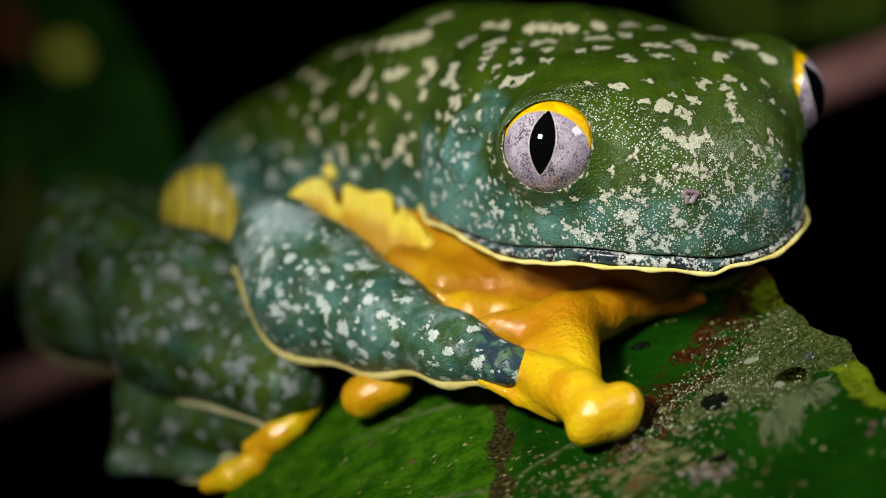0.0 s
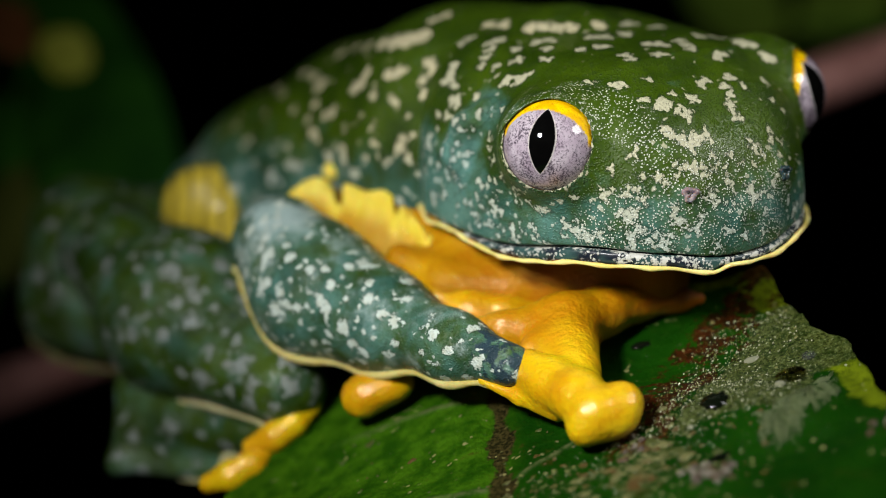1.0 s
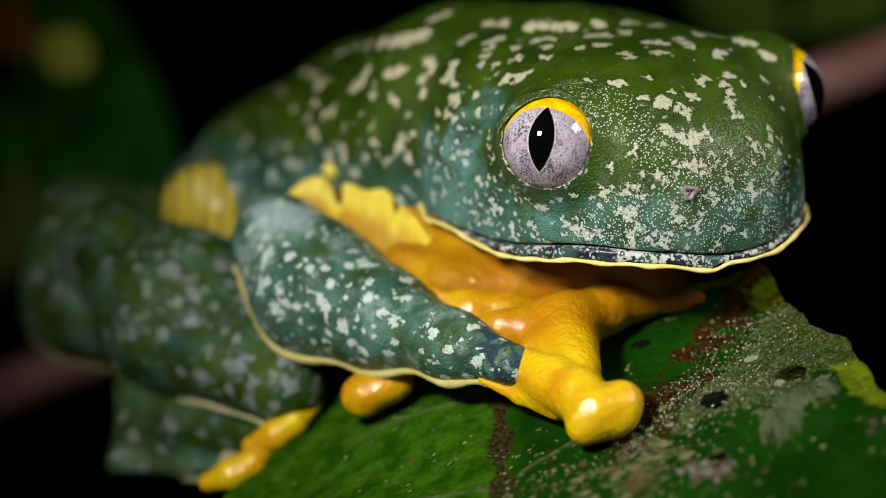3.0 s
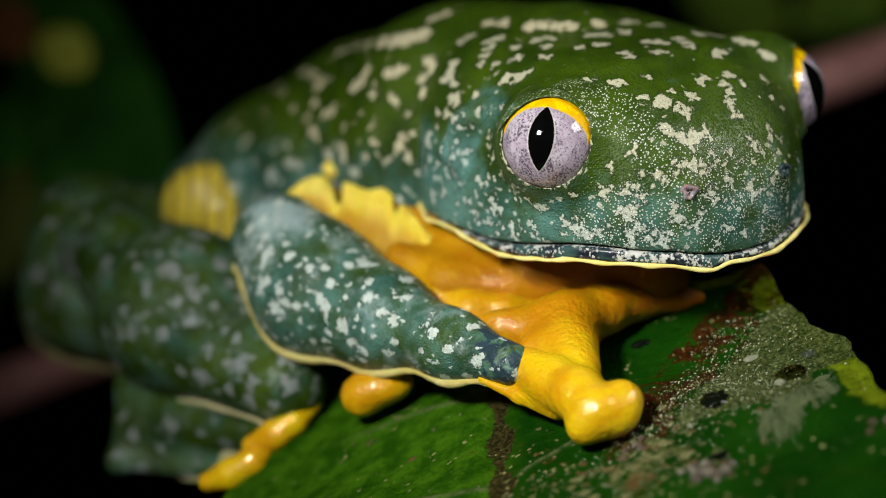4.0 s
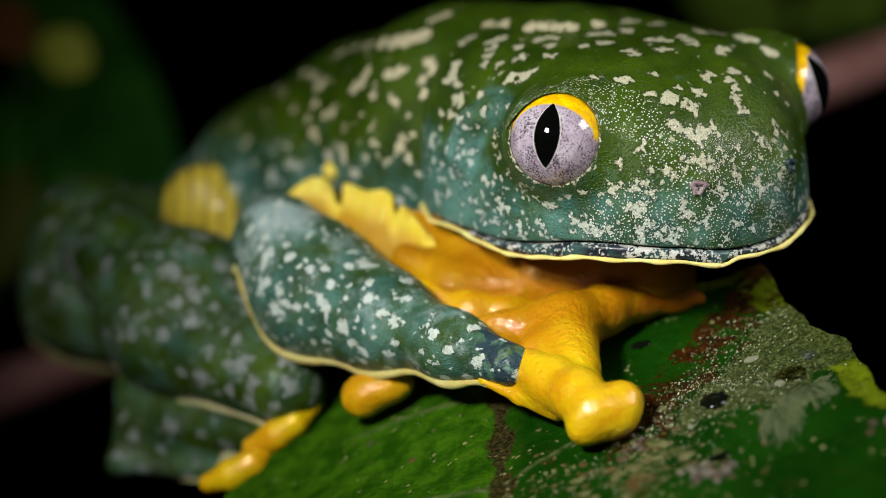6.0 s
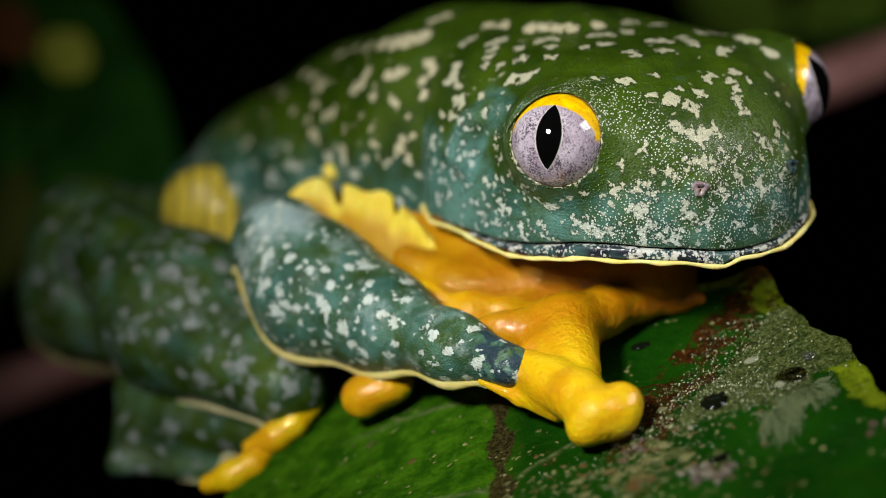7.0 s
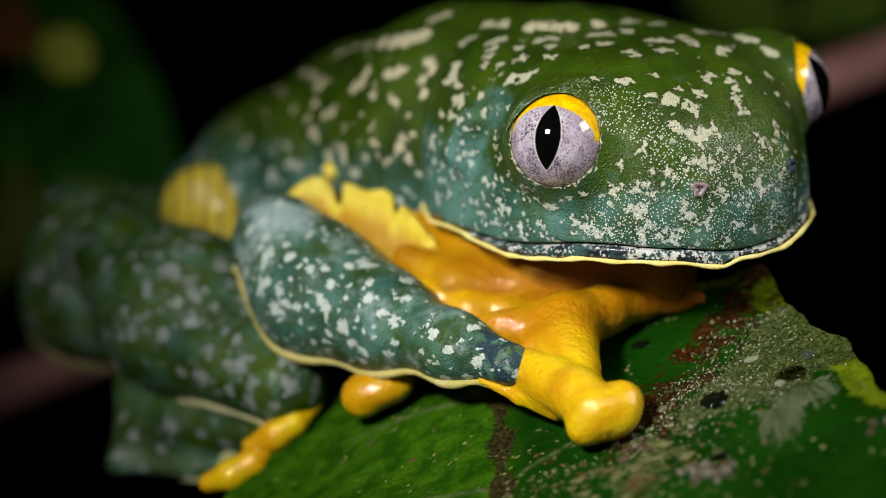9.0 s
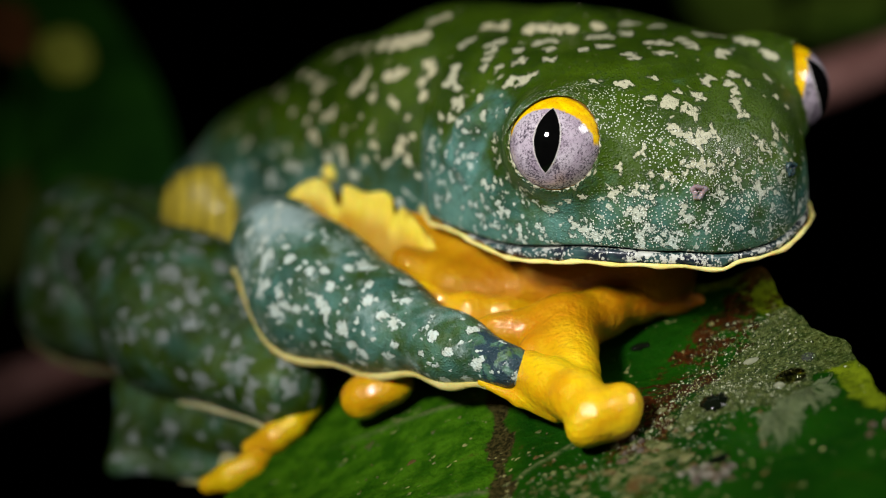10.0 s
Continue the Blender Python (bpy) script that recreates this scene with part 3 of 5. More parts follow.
CROWN_BLOTCHES_C = [
    (12.4, -8.1, 14.1, 0.28), (12.8, 5, 14.5, 0.58), (12.9, 10.6, 13.4, 0.59), (13.2, 9.6, 13.3, 0.69), (13.5, 4.4, 14.3, 0.39),
    (13.9, -6.6, 13.8, 0.47), (14, -6.2, 13.8, 0.33), (14.3, -3.7, 14, 0.33), (15.8, 1.1, 13.4, 0.53), (16.2, 3.8, 13.2, 0.58), (16.2,
    -5.6, 13, 0.38), (16.3, 0.2, 13.2, 0.43), (16.4, 7.1, 12.4, 0.39), (16.5, -2.9, 13.1, 0.38), (17, 2.3, 12.9, 0.38), (17.1, -4.6,
    12.7, 0.61), (17.2, 4.1, 12.7, 0.34), (17.3, -1.6, 12.7, 0.38), (17.4, -4, 12.5, 0.52), (17.5, 2.4, 12.4, 0.38), (17.5, -1.4,
    12.4, 0.33), (17.9, 6.7, 11.3, 0.29), (18, -3.5, 12, 0.43), (18.3, -2.9, 11.7, 0.47)]
CROWN_BLOTCHES_D = [
    (18.3, 1.7, 11.8, 0.38), (18.7, -5.3, 11, 0.47), (18.8, 1.7, 11.3, 0.33), (19, -5.2, 10.6, 0.38), (19.3, 1.9, 10.7, 0.38)]
CHEEK_BLOTCHES_A = [
    (-3.4, -14.4, 6.9, 0.3), (-2.7, -13.7, 9.6, 0.44), (-1.3, -14, 9.9, 0.44), (0.1, -14, 10.1, 0.44), (0.5, -13.7, 10.5, 0.39), (6.6,
    -14.4, 3.4, 0.34), (7.3, -14.3, 3.2, 0.29), (8.8, -14.1, 1.1, 0.34), (9.2, -13.9, 0.8, 0.29), (9.9, -14.9, 5.9, 0.28), (10.8,
    -12.7, 0.7, 0.33), (10.8, -14.9, 5.8, 0.28), (11.8, -13.5, 4.2, 0.33), (12.1, -13.3, 3.9, 0.33), (12.3, -13.1, 1, 0.33), (15,
    -12.1, 2.8, 0.38), (15, -12.2, 5.5, 0.28), (15.5, -11.8, 2.6, 0.33), (16.2, -10.2, 1.8, 0.43), (16.8, -11, 2.3, 0.28), (16.9,
    -10.8, 5.7, 0.33), (17.3, -10, 8.1, 0.28), (17.3, -10.5, 6.1, 0.33), (17.6, -10.1, 6.5, 0.28)]
CHEEK_BLOTCHES_B = [
    (18.2, -9.8, 4.6, 0.42), (18.3, -8.4, 9.3, 0.37), (18.4, -9.3, 1.7, 0.28), (18.5, -9.4, 6.2, 0.28), (18.5, -9.6, 3.9, 0.33),
    (18.8, -9.3, 4.3, 0.47), (18.9, -8.9, 6.5, 0.28), (18.9, -9.2, 2.2, 0.42), (19, -9, 4.7, 0.33), (19.1, -8.3, 7.5, 0.28), (19.2,
    -8.9, 3.2, 0.42), (19.5, -8.4, 5.6, 0.28), (19.5, -8.6, 2.9, 0.38), (19.6, -4.3, 10.1, 0.56), (19.8, -2, 10.2, 0.52), (19.9, 4.7,
    9.5, 0.34), (19.9, -2.5, 10, 0.38), (20, -3.8, 9.7, 0.66), (20, -7.1, 7.3, 0.33), (20.1, -3, 9.7, 0.52), (20.1, -7.2, 1.7, 0.42),
    (20.3, 4.7, 8.8, 0.29), (20.3, -6.7, 7, 0.28), (20.6, 2.2, 9, 0.33)]
CHEEK_BLOTCHES_C = [
    (20.6, -7, 2, 0.33), (20.7, -5, 7.9, 0.28), (20.7, -5.8, 1.3, 0.28), (20.8, -4.5, 7.8, 0.38), (20.9, 2.4, 8.4, 0.33), (20.9, -6.3,
    3.4, 0.33), (20.9, -6.3, 4.8, 0.28), (21, -3.8, 7.8, 0.42), (21, -0.2, 8.3, 0.28), (21.1, 2.8, 7.9, 0.29), (21.1, -6, 3.8, 0.38),
    (21.2, -5.7, 3.2, 0.33), (21.2, -3.5, 7.2, 0.33), (21.5, -4.8, 2.9, 0.33), (21.6, -4.5, 3, 0.28), (21.6, -3, 5.8, 0.28), (21.6,
    -1.3, 6.2, 0.38), (21.7, -4.1, 4, 0.28), (21.7, -2.7, 5.4, 0.28), (21.7, -0.8, 5.9, 0.33), (21.8, 0.9, 5.5, 0.28), (21.9, 1.1,
    5.1, 0.33), (22, 1.5, 4.6, 0.33), (22.1, 1, 4.3, 0.29)]
CHEEK_BLOTCHES_D = [
    (22.1, -2.8, 1, 0.28), (22.2, 2.1, 1.4, 0.29), (22.3, -1.7, 2.2, 0.33), (22.4, -0.2, 1.5, 0.28)]
BACK_BLOTCHES_A = [
    (0.1, 18.4, 30.6, 1.01), (-1.1, 18.9, 30.2, 1.02), (-2.3, 19.7, 29.8, 0.92), (-3.5, 21.2, 29.3, 0.92), (-4.8, 24, 28.6, 0.78),
    (-6.1, 27.6, 27.7, 0.68), (-7.6, 28.9, 26.8, 0.63), (2.3, 20.5, 32.1, 0.61), (1.3, 20.2, 31.8, 0.61), (6.1, 16.3, 32, 0.7), (7.3,
    15.4, 32.2, 0.75), (9.7, 13, 32.4, 0.7), (10.8, 12.7, 32.6, 0.7), (11.9, 12.2, 32.6, 0.5), (13.2, 12.2, 32.6, 0.6), (15.7, 13.1,
    32.6, 0.7), (-6, 19.7, 25.6, 0.66), (-5.3, 18.9, 26.1, 0.61), (-5, 19.3, 26.9, 0.56), (-4.8, 19.6, 27.3, 0.46), (-2.8, 16.8, 27.4,
    0.61), (-2, 16.3, 27.7, 0.61), (-1.5, 16, 28, 0.45), (0.8, 15.1, 28.9, 0.6)]
BACK_BLOTCHES_B = [
    (1, 14.5, 28.5, 0.45), (0.2, 14.2, 27.4, 0.55), (0.5, 13.3, 26.5, 0.45), (0.3, 13.2, 26.1, 0.4), (-4.3, 16.7, 25.5, 0.46), (-2.6,
    15, 25.5, 0.4), (-2.1, 14.4, 25.2, 0.4), (-1.2, 13.3, 24.3, 0.35), (-4.3, 15.4, 23, 0.35), (-1.9, 13.2, 21.6, 0.45), (-1.5, 13,
    22.5, 0.45), (-7.1, 18.8, 20, 0.61), (-7, 18.6, 19.2, 0.56), (-8.1, 21.7, 22.9, 0.57), (-8.8, 22.6, 22.5, 0.47), (-9.4, 26.2,
    24.4, 0.68), (-9.1, 26.2, 24.8, 0.42), (-9.8, 24.7, 23, 0.47), (-1.1, 12.6, 20.7, 0.45), (-4.3, 15.1, 21.6, 0.3), (-13.8, 34.3,
    22.3, 0.65), (-13.1, 30.9, 22.6, 0.48), (-10.9, 30.6, 24.7, 0.64), (-10, 28.2, 24.8, 0.58)]
BACK_BLOTCHES_C = [
    (-11.9, 27, 22, 0.42), (-10, 23.3, 20.6, 0.52), (-9.6, 22.5, 20.2, 0.41), (-12.1, 24.8, 17.3, 0.52), (-11.4, 23.9, 17.2, 0.47),
    (-10.4, 24.5, 21.6, 0.47), (-7.9, 21.6, 23.2, 0.46), (-14, 27, 15.2, 0.48), (-16.4, 31.6, 18, 0.38), (-14.8, 31.9, 20.6, 0.37),
    (-0.7, 12.6, 22.9, 0.35), (-3.2, 14.1, 20, 0.35), (-5.3, 17.1, 23.9, 0.3), (-0.2, 12.1, 19.4, 0.35), (-6.9, 18.8, 22, 0.31)]
GRAIN_PATCHES_A = [
    (14.3, -9, 12.8, 1.79), (15.9, -8.1, 12.2, 1.79), (17.8, -7.5, 11, 1.69), (19.5, -6.5, 9.2, 1.97), (20.8, -4.6, 7.9, 2.16), (21.4,
    -1.5, 7, 2.36), (21.8, 1.2, 5.6, 2.19), (21.4, 2.7, 6.9, 1.62), (21, -6.1, 4.8, 2.58), (18.9, -9.2, 4, 2.58), (22, -2.7, 3.4,
    2.59), (22.1, 2.7, 1.9, 1.72), (12.3, -9.7, 13.7, 1.04), (16.7, -11.1, 2.4, 1.88), (21.5, 4.7, 4.4, 1.25), (14.0, -10.2, 12.6, 1.5), (15.4, -9.4, 11.8, 1.5), (12.6, -11.0, 13.6, 1.1)]
CROWN_BLOTCHES = CROWN_BLOTCHES_A + CROWN_BLOTCHES_B + CROWN_BLOTCHES_C + CROWN_BLOTCHES_D
CHEEK_BLOTCHES = CHEEK_BLOTCHES_A + CHEEK_BLOTCHES_B + CHEEK_BLOTCHES_C + CHEEK_BLOTCHES_D
BACK_BLOTCHES = BACK_BLOTCHES_A + BACK_BLOTCHES_B + BACK_BLOTCHES_C


def marked(v, marks, floor=-5.0):
    """A signed field in millimetres, positive inside any of the round marks."""
    out = np.full(len(v), floor)
    for x, y, z, r in marks:
        out = np.maximum(out, r - np.sqrt(((v - np.array((x, y, z))) ** 2).sum(1)))
    return out


def on_skin(marks, grow=1.0):
    """The marks, drawn onto the surface of the head."""
    out = []
    for x, y, z, r in marks:
        c = np.array((x, y, z))
        for _ in range(4):
            slope = np.array([head_field((c + e)[None, :])[0] - head_field((c - e)[None, :])[0] for e in 0.2 * np.eye(3)]) / 0.4
            c = c - np.clip(head_field(c[None, :])[0], -0.8, 0.8) * slope / max(0.3, slope @ slope)
        out.append((*c, r * grow))
    return out


def scattered_flecks():
    """Small flecks strewn over the rear of the cheek, below the eye and along the upper lip, on both sides."""
    rng = np.random.RandomState(33)
    out = []
    for many, f0, f1, u0, u1, lo, hi in ((40, -5.0, 8.0, 1.5, 9.5, 0.14, 0.28), (36, 3.0, 21.5, 0.6, 2.6, 0.13, 0.26), (9, 9.0, 15.0, 3.4, 5.4, 0.15, 0.26), (12, 21.0, 22.4, 2.0, 8.5, 0.13, 0.24)):
        for _ in range(many):
            f, u = rng.uniform(f0, f1), rng.uniform(u0, u1)
            side = float(jaw_half(min(f, JAW_L - 0.05)))
            for s in (-1, 1):
                y = s * (side if f < 21.0 else rng.uniform(0, side))
                out.append((f, y, u + float(jaw_rise(f)), rng.uniform(lo, hi)))
    return out


def lichen_strokes(v, marks, seed, reach=(1.1, 2.6), thick=(0.62, 0.28), floor=-5.0):
    """A signed field in millimetres of small branching marks: short tapered arms that lie on the skin round each place."""
    rng = np.random.RandomState(seed)
    out = np.full(len(v), floor)
    for x, y, z, r in marks:
        c = np.array((x, y, z))
        near = np.flatnonzero(((v - c) ** 2).sum(1) < 9.0)
        if not len(near):
            continue
        slope = np.array([head_field((c + e)[None, :])[0] - head_field((c - e)[None, :])[0] for e in 0.3 * np.eye(3)])
        up = slope / (np.linalg.norm(slope) + 1e-6)
        a = np.cross(up, (0.3, 0.2, 0.93))
        a /= np.linalg.norm(a)
        b = np.cross(up, a)
        turn = rng.uniform(0, 6.28)
        for i in range(rng.randint(2, 5)):
            turn += rng.uniform(1.0, 2.6)
            tip = c + (a * math.cos(turn) + b * math.sin(turn)) * r * rng.uniform(*reach)
            out[near] = np.maximum(out[near], -limb(v[near], c, tip, thick[0] * r, thick[1] * r))
    return out


def build_head():
    verts, faces = surface(head_field, (-13, -18, -1), (24.5, 18, 18), 0.2)
    fine = np.zeros(len(verts))
    for x, y, z, r in GRAIN_PATCHES_A:
        q = ((verts - np.array((x, y, z))) ** 2).sum(1)
        fine = np.maximum(fine, np.exp(-q / (1.3 * r) ** 2))
    spot = np.maximum(lichen_strokes(verts, on_skin(CROWN_BLOTCHES, 0.86), 8, (0.7, 1.7), (0.85, 0.55)), lichen_strokes(verts, on_skin(CHEEK_BLOTCHES, 0.85) + on_skin(scattered_flecks()), 4))
    # pale skin in the fold under the far eye
    spot = np.maximum(spot, 1.1 - np.sqrt(((verts - eye_centres()[1] - np.array((1.6, -0.4, -4.3))) ** 2).sum(1)))
    for c in eye_centres():
        spot = np.maximum(spot, EYE_R + 0.11 - np.sqrt(((verts - c) ** 2).sum(1)))
    rng = np.random.RandomState(21)
    for q in smooth_path([k[:3] for k in FOLD], 5):
        for _ in range(2):
            c = q + rng.normal(0, 1.0, 3) + np.array((0, 1.2, 0))
            near = np.sqrt(((np.abs(verts * np.array((0, 1, 0))) + verts * np.array((1, 0, 1)) - c) ** 2).sum(1))
            spot = np.maximum(spot, 0.10 + 0.32 * rng.rand() - near)
    me = mesh_of("head", verts, faces, SKIN_HEAD, fields={"tone": head_tone(verts), "spot": spot, "fine": fine})
    head = part("head", me, frog, "broad green head with a blunt snout, pale lichen-like blotches")
    return head


head = build_head()
HEAD_REST = Matrix.Translation((Vector(HEAD_AT) - FROG_AT) * MM) @ pose(0, 0, 0, 0, 0, HEAD_TURN - 90) @ pose(0, 0, 0, HEAD_ROLL, 0, 0)
head.matrix_basis = HEAD_REST


def lip_depth(f, r):
    """Height of the lower lip; it thins past the notch beside the middle of the snout."""
    return 0.30 + 0.95 * ramp(f, 0, 13) - 0.20 * ramp(f, 17, 20) - 0.36 * ramp(r, -3.4, -1.8) + 0.10 * np.exp(-((r + 4.2) / 1.6) ** 2) * ramp(f, 14, 19)


def lip_field(p):
    f, r, u = p[..., 0], p[..., 1], p[..., 2]
    u = u - jaw_rise(f)
    w = jaw_half(np.minimum(f, JAW_L - 0.01)) + 0.01
    d = (np.abs(r) / w - 1) * np.minimum(w, 9.0)
    d = smax(d, f - (JAW_L - 0.016 * r * r), 1.2)
    deep = lip_depth(f, r)
    d = smax(d, u + 0.12, 0.3)
    d = smax(d, -u - deep, 0.3)
    return smax(d, -f - 9, 0.5)


def build_jaw():
    verts, faces = surface(lip_field, (-10, -18, -2.6), (24, 18, 7), 0.25)
    part("lower_lip", mesh_of("lower_lip", verts, faces, LIP), head,
         "dark lower lip mottled with white")
    rows = []
    for i in range(161):
        a = -1 + 2 * i / 160
        ang = a * math.radians(126)
        # walk round the jaw by the angle seen from a point inside it
        lo, hi = 0.0, 40.0
        for _ in range(40):
            mid = (lo + hi) / 2
            q = np.array([[2.0 + mid * math.cos(ang), mid * math.sin(ang), 0.0]])
            q[0, 2] = jaw_rise(q[0, 0]) - 0.25
            lo, hi = (mid, hi) if lip_field(q)[0] < 0 else (lo, mid)
        f, r = 2.0 + lo * math.cos(ang), lo * math.sin(ang)
        u = -float(lip_depth(f, r)) + 0.03 * math.sin(1.9 * r) + 0.03 * math.sin(2.3 * f) + 0.22 * noise.noise((0.40 * f, 0.40 * r, 4.0)) + float(jaw_rise(f))
        rows.append((f + 0.25 * math.cos(ang), r + 0.25 * math.sin(ang), u))
    radii = [0.24 + 0.04 * math.sin(i * 0.9) + 0.10 * noise.noise((0.35 * i, 2.0, 0.0)) for i in range(len(rows))]
    part("lip_fringe", mesh_of("lip_fringe", *tube(rows, radii, 8, 0.8), FRINGE), head, "thin wavy yellow fringe along the jaw")


build_jaw()


def build_nostrils():
    """Small raised rings at the tip of the snout."""
    pink = flesh_material("nostril_skin", (0.20, 0.14, 0.16), (0.42, 0.36, 0.37), 0.4)
    slate = flesh_material("slate_nostril_skin", (0.020, 0.045, 0.055), (0.05, 0.085, 0.085), 0.4)
    for s, mat, label in ((-1, pink, "small pinkish-grey nostril ring"), (1, slate, "small slate-blue nostril ring")):
        a, way = np.array((15.0, s * 3.2, 5.2)), np.array((0.955, s * 0.28, 0.10))
        lo, hi = 0.0, 14.0
        for _ in range(30):
            mid = (lo + hi) / 2
            lo, hi = (mid, hi) if head_field((a + way * mid)[None, :])[0] < 0 else (lo, mid)
        spot = a + way * lo
        q = Vector(way).to_track_quat("Z", "Y").to_matrix().to_4x4()
        q.translation = Vector(spot) * MM
        verts, faces = [], []
        for i in range(20):
            b = 2 * math.pi * i / 20
            for j in range(10):
                c = 2 * math.pi * j / 10
                r = 0.46 + 0.28 * math.cos(c) + 0.13 * math.sin(3 * b + 0.7) + 0.09 * math.sin(5 * b + 2 * c)
                verts.append((r * math.cos(b), 0.85 * r * math.sin(b), 0.03 + (0.20 + 0.08 * math.sin(4 * b)) * math.sin(c)))
                faces.append((i * 10 + j, ((i + 1) % 20) * 10 + j, ((i + 1) % 20) * 10 + (j + 1) % 10, i * 10 + (j + 1) % 10))
        part("nostril", mesh_of("nostril", np.array(verts), faces, mat), head, label, q)


build_nostrils()


def eye_material(name, lean):
    """Silver-lilac iris with fine dark veins, golden above (the gold leans to one side), with a thin orange rim; the wet cornea is its coat."""
    n = Nodes(name)
    rings = n.attr("ring")
    sep = n.node("ShaderNodeSeparateXYZ")
    n.put(sep.inputs[0], n.mm)
    z, y = sep.outputs["Z"], sep.outputs["Y"]
    fine, _ = n.noise(5.6, 5.0, 0.75)
    d, _ = n.cells(2.2, "DISTANCE_TO_EDGE", where=n.warp(2.0, 0.6))
    lilac = n.mix(n.step(n.noise(0.5, 3.0)[0], 0.3, 0.7), (0.33, 0.265, 0.33), (0.52, 0.46, 0.52))
    veins = n.math("MULTIPLY", n.step(d, 0.07, 0.0), n.step(fine, 0.42, 0.6))
    specks = n.step(n.math("ADD", fine, n.math("MULTIPLY", n.math("SUBTRACT", n.noise(0.8, 3.0)[0], 0.5), 0.35)), n.step(n.math("ABSOLUTE", y), 0.8, 3.2, 0.48, 0.55), n.step(n.math("ABSOLUTE", y), 0.8, 3.2, 0.55, 0.61), 0, 1.0)
    lilac = n.mix(n.math("MULTIPLY", n.math("MAXIMUM", veins, specks), 0.92), lilac, (0.035, 0.024, 0.04))
    gold = n.mix(n.step(n.noise(1.4, 4.0)[0], 0.4, 0.65), (0.78, 0.42, 0.0), (0.88, 0.60, 0.0))
    gold = n.mix(n.math("MULTIPLY", n.step(fine, 0.56, 0.62), 0.55), gold, (0.20, 0.06, 0.002))
    low = n.math("ADD", z, 1.25)
    off = n.math("SUBTRACT", y, lean)
    reach = n.math("SQRT", n.math("ADD", n.math("MULTIPLY", low, low), n.math("MULTIPLY", off, off)))
    level = n.math("ADD", reach, n.math("MULTIPLY", n.math("SUBTRACT", fine, 0.5), 0.6))
    colour = n.mix(n.math("MULTIPLY", n.math("MAXIMUM", n.step(level, 3.96, 4.09), n.step(rings, 0.79, 0.83)), n.step(z, 0.0, 0.5)), lilac, gold)
    colour = n.mix(n.step(rings, 0.95, 0.985), colour, (0.42, 0.20, 0.02))
    return n.done(colour, 0.5, 0.1, 1.0, coat_rough=0.02)


def plain(name, colour, rough, coat=0.0, spec=0.5):
    n = Nodes(name)
    v, _ = n.noise(1.3, 4.0)
    c = n.mix(n.step(v, 0.3, 0.7), colour, tuple(0.75 * x for x in colour))
    return n.done(c, rough, spec, coat, coat_rough=0.02)


IRISES = [eye_material("iris", 0.0), eye_material("far_iris", 1.3)]
RIM = plain("pupil_edge", (0.62, 0.58, 0.56), 0.3, 1.0)
PUPIL = plain("pupil", (0.002, 0.002, 0.002), 0.9, 1.0, 0.0)


def lid_material():
    n = Nodes("lid_membrane")
    v, _ = n.noise(0.9, 4.0, 0.6)
    colour = n.mix(n.step(v, 0.45, 0.58), (0.050, 0.100, 0.090), (0.36, 0.42, 0.38))
    colour = n.mix(n.step(n.attr("edge"), 0.75, 0.95, 0.0, 0.7), colour, (0.34, 0.38, 0.36))
    n.bump(v, 0.1)
    return n.done(colour, 0.45, 0.3, 0.1)


LID = lid_material()


def film_material():
    n = Nodes("clear_membrane")
    fine, _ = n.noise(1.5, 4.0)
    edge = n.math("ADD", n.attr("edge"), n.math("MULTIPLY", n.math("SUBTRACT", fine, 0.5), 0.5))
    n.put(n.bsdf.inputs["Alpha"], n.step(edge, 0.15, 0.75, 0.006, 0.92))
    return n.done(n.mix(n.step(fine, 0.3, 0.7), (0.36, 0.40, 0.38), (0.50, 0.54, 0.52)), 0.35, 0.4, 0.2)


FILM = film_material()


def dome(radius, lo, hi, span, steps=40, thick=0.12, sag=0.0, droop=0.0):
    """A shell on a sphere: elevation lo to hi (degrees about the sideways axis), span degrees to either side, tapering at the corners."""
    verts, faces, edge = [], [], []
    for layer in (radius, radius - thick):
        for i in range(steps + 1):
            for j in range(steps + 1):
                az = radians(span) * (2 * j / steps - 1)
                low = lo - droop * (1 - math.cos(az))
                el = radians(low + (hi - sag * (math.cos(az) - 0.35) - low) * i / steps)
                verts.append((layer * math.cos(az) * math.cos(el), layer * math.sin(az), layer * math.cos(az) * math.sin(el)))
                edge.append(ramp(np.array(i / steps), 1 - 17.0 / (hi - lo), 1 - 2.0 / (hi - lo)))
    m = (steps + 1) ** 2
    w = steps + 1
    for i in range(steps):
        for j in range(steps):
            q = (i * w + j, i * w + j + 1, (i + 1) * w + j + 1, (i + 1) * w + j)
            faces += [q, tuple(m + k for k in reversed(q))]
    for i in range(steps):
        for a, b in (((i + 1) * w, i * w), (i * w + steps, (i + 1) * w + steps), (i, i + 1), (steps * w + i + 1, steps * w + i)):
            faces.append((b, a, a + m, b + m))
    return np.array(verts), faces, np.array(edge, float)


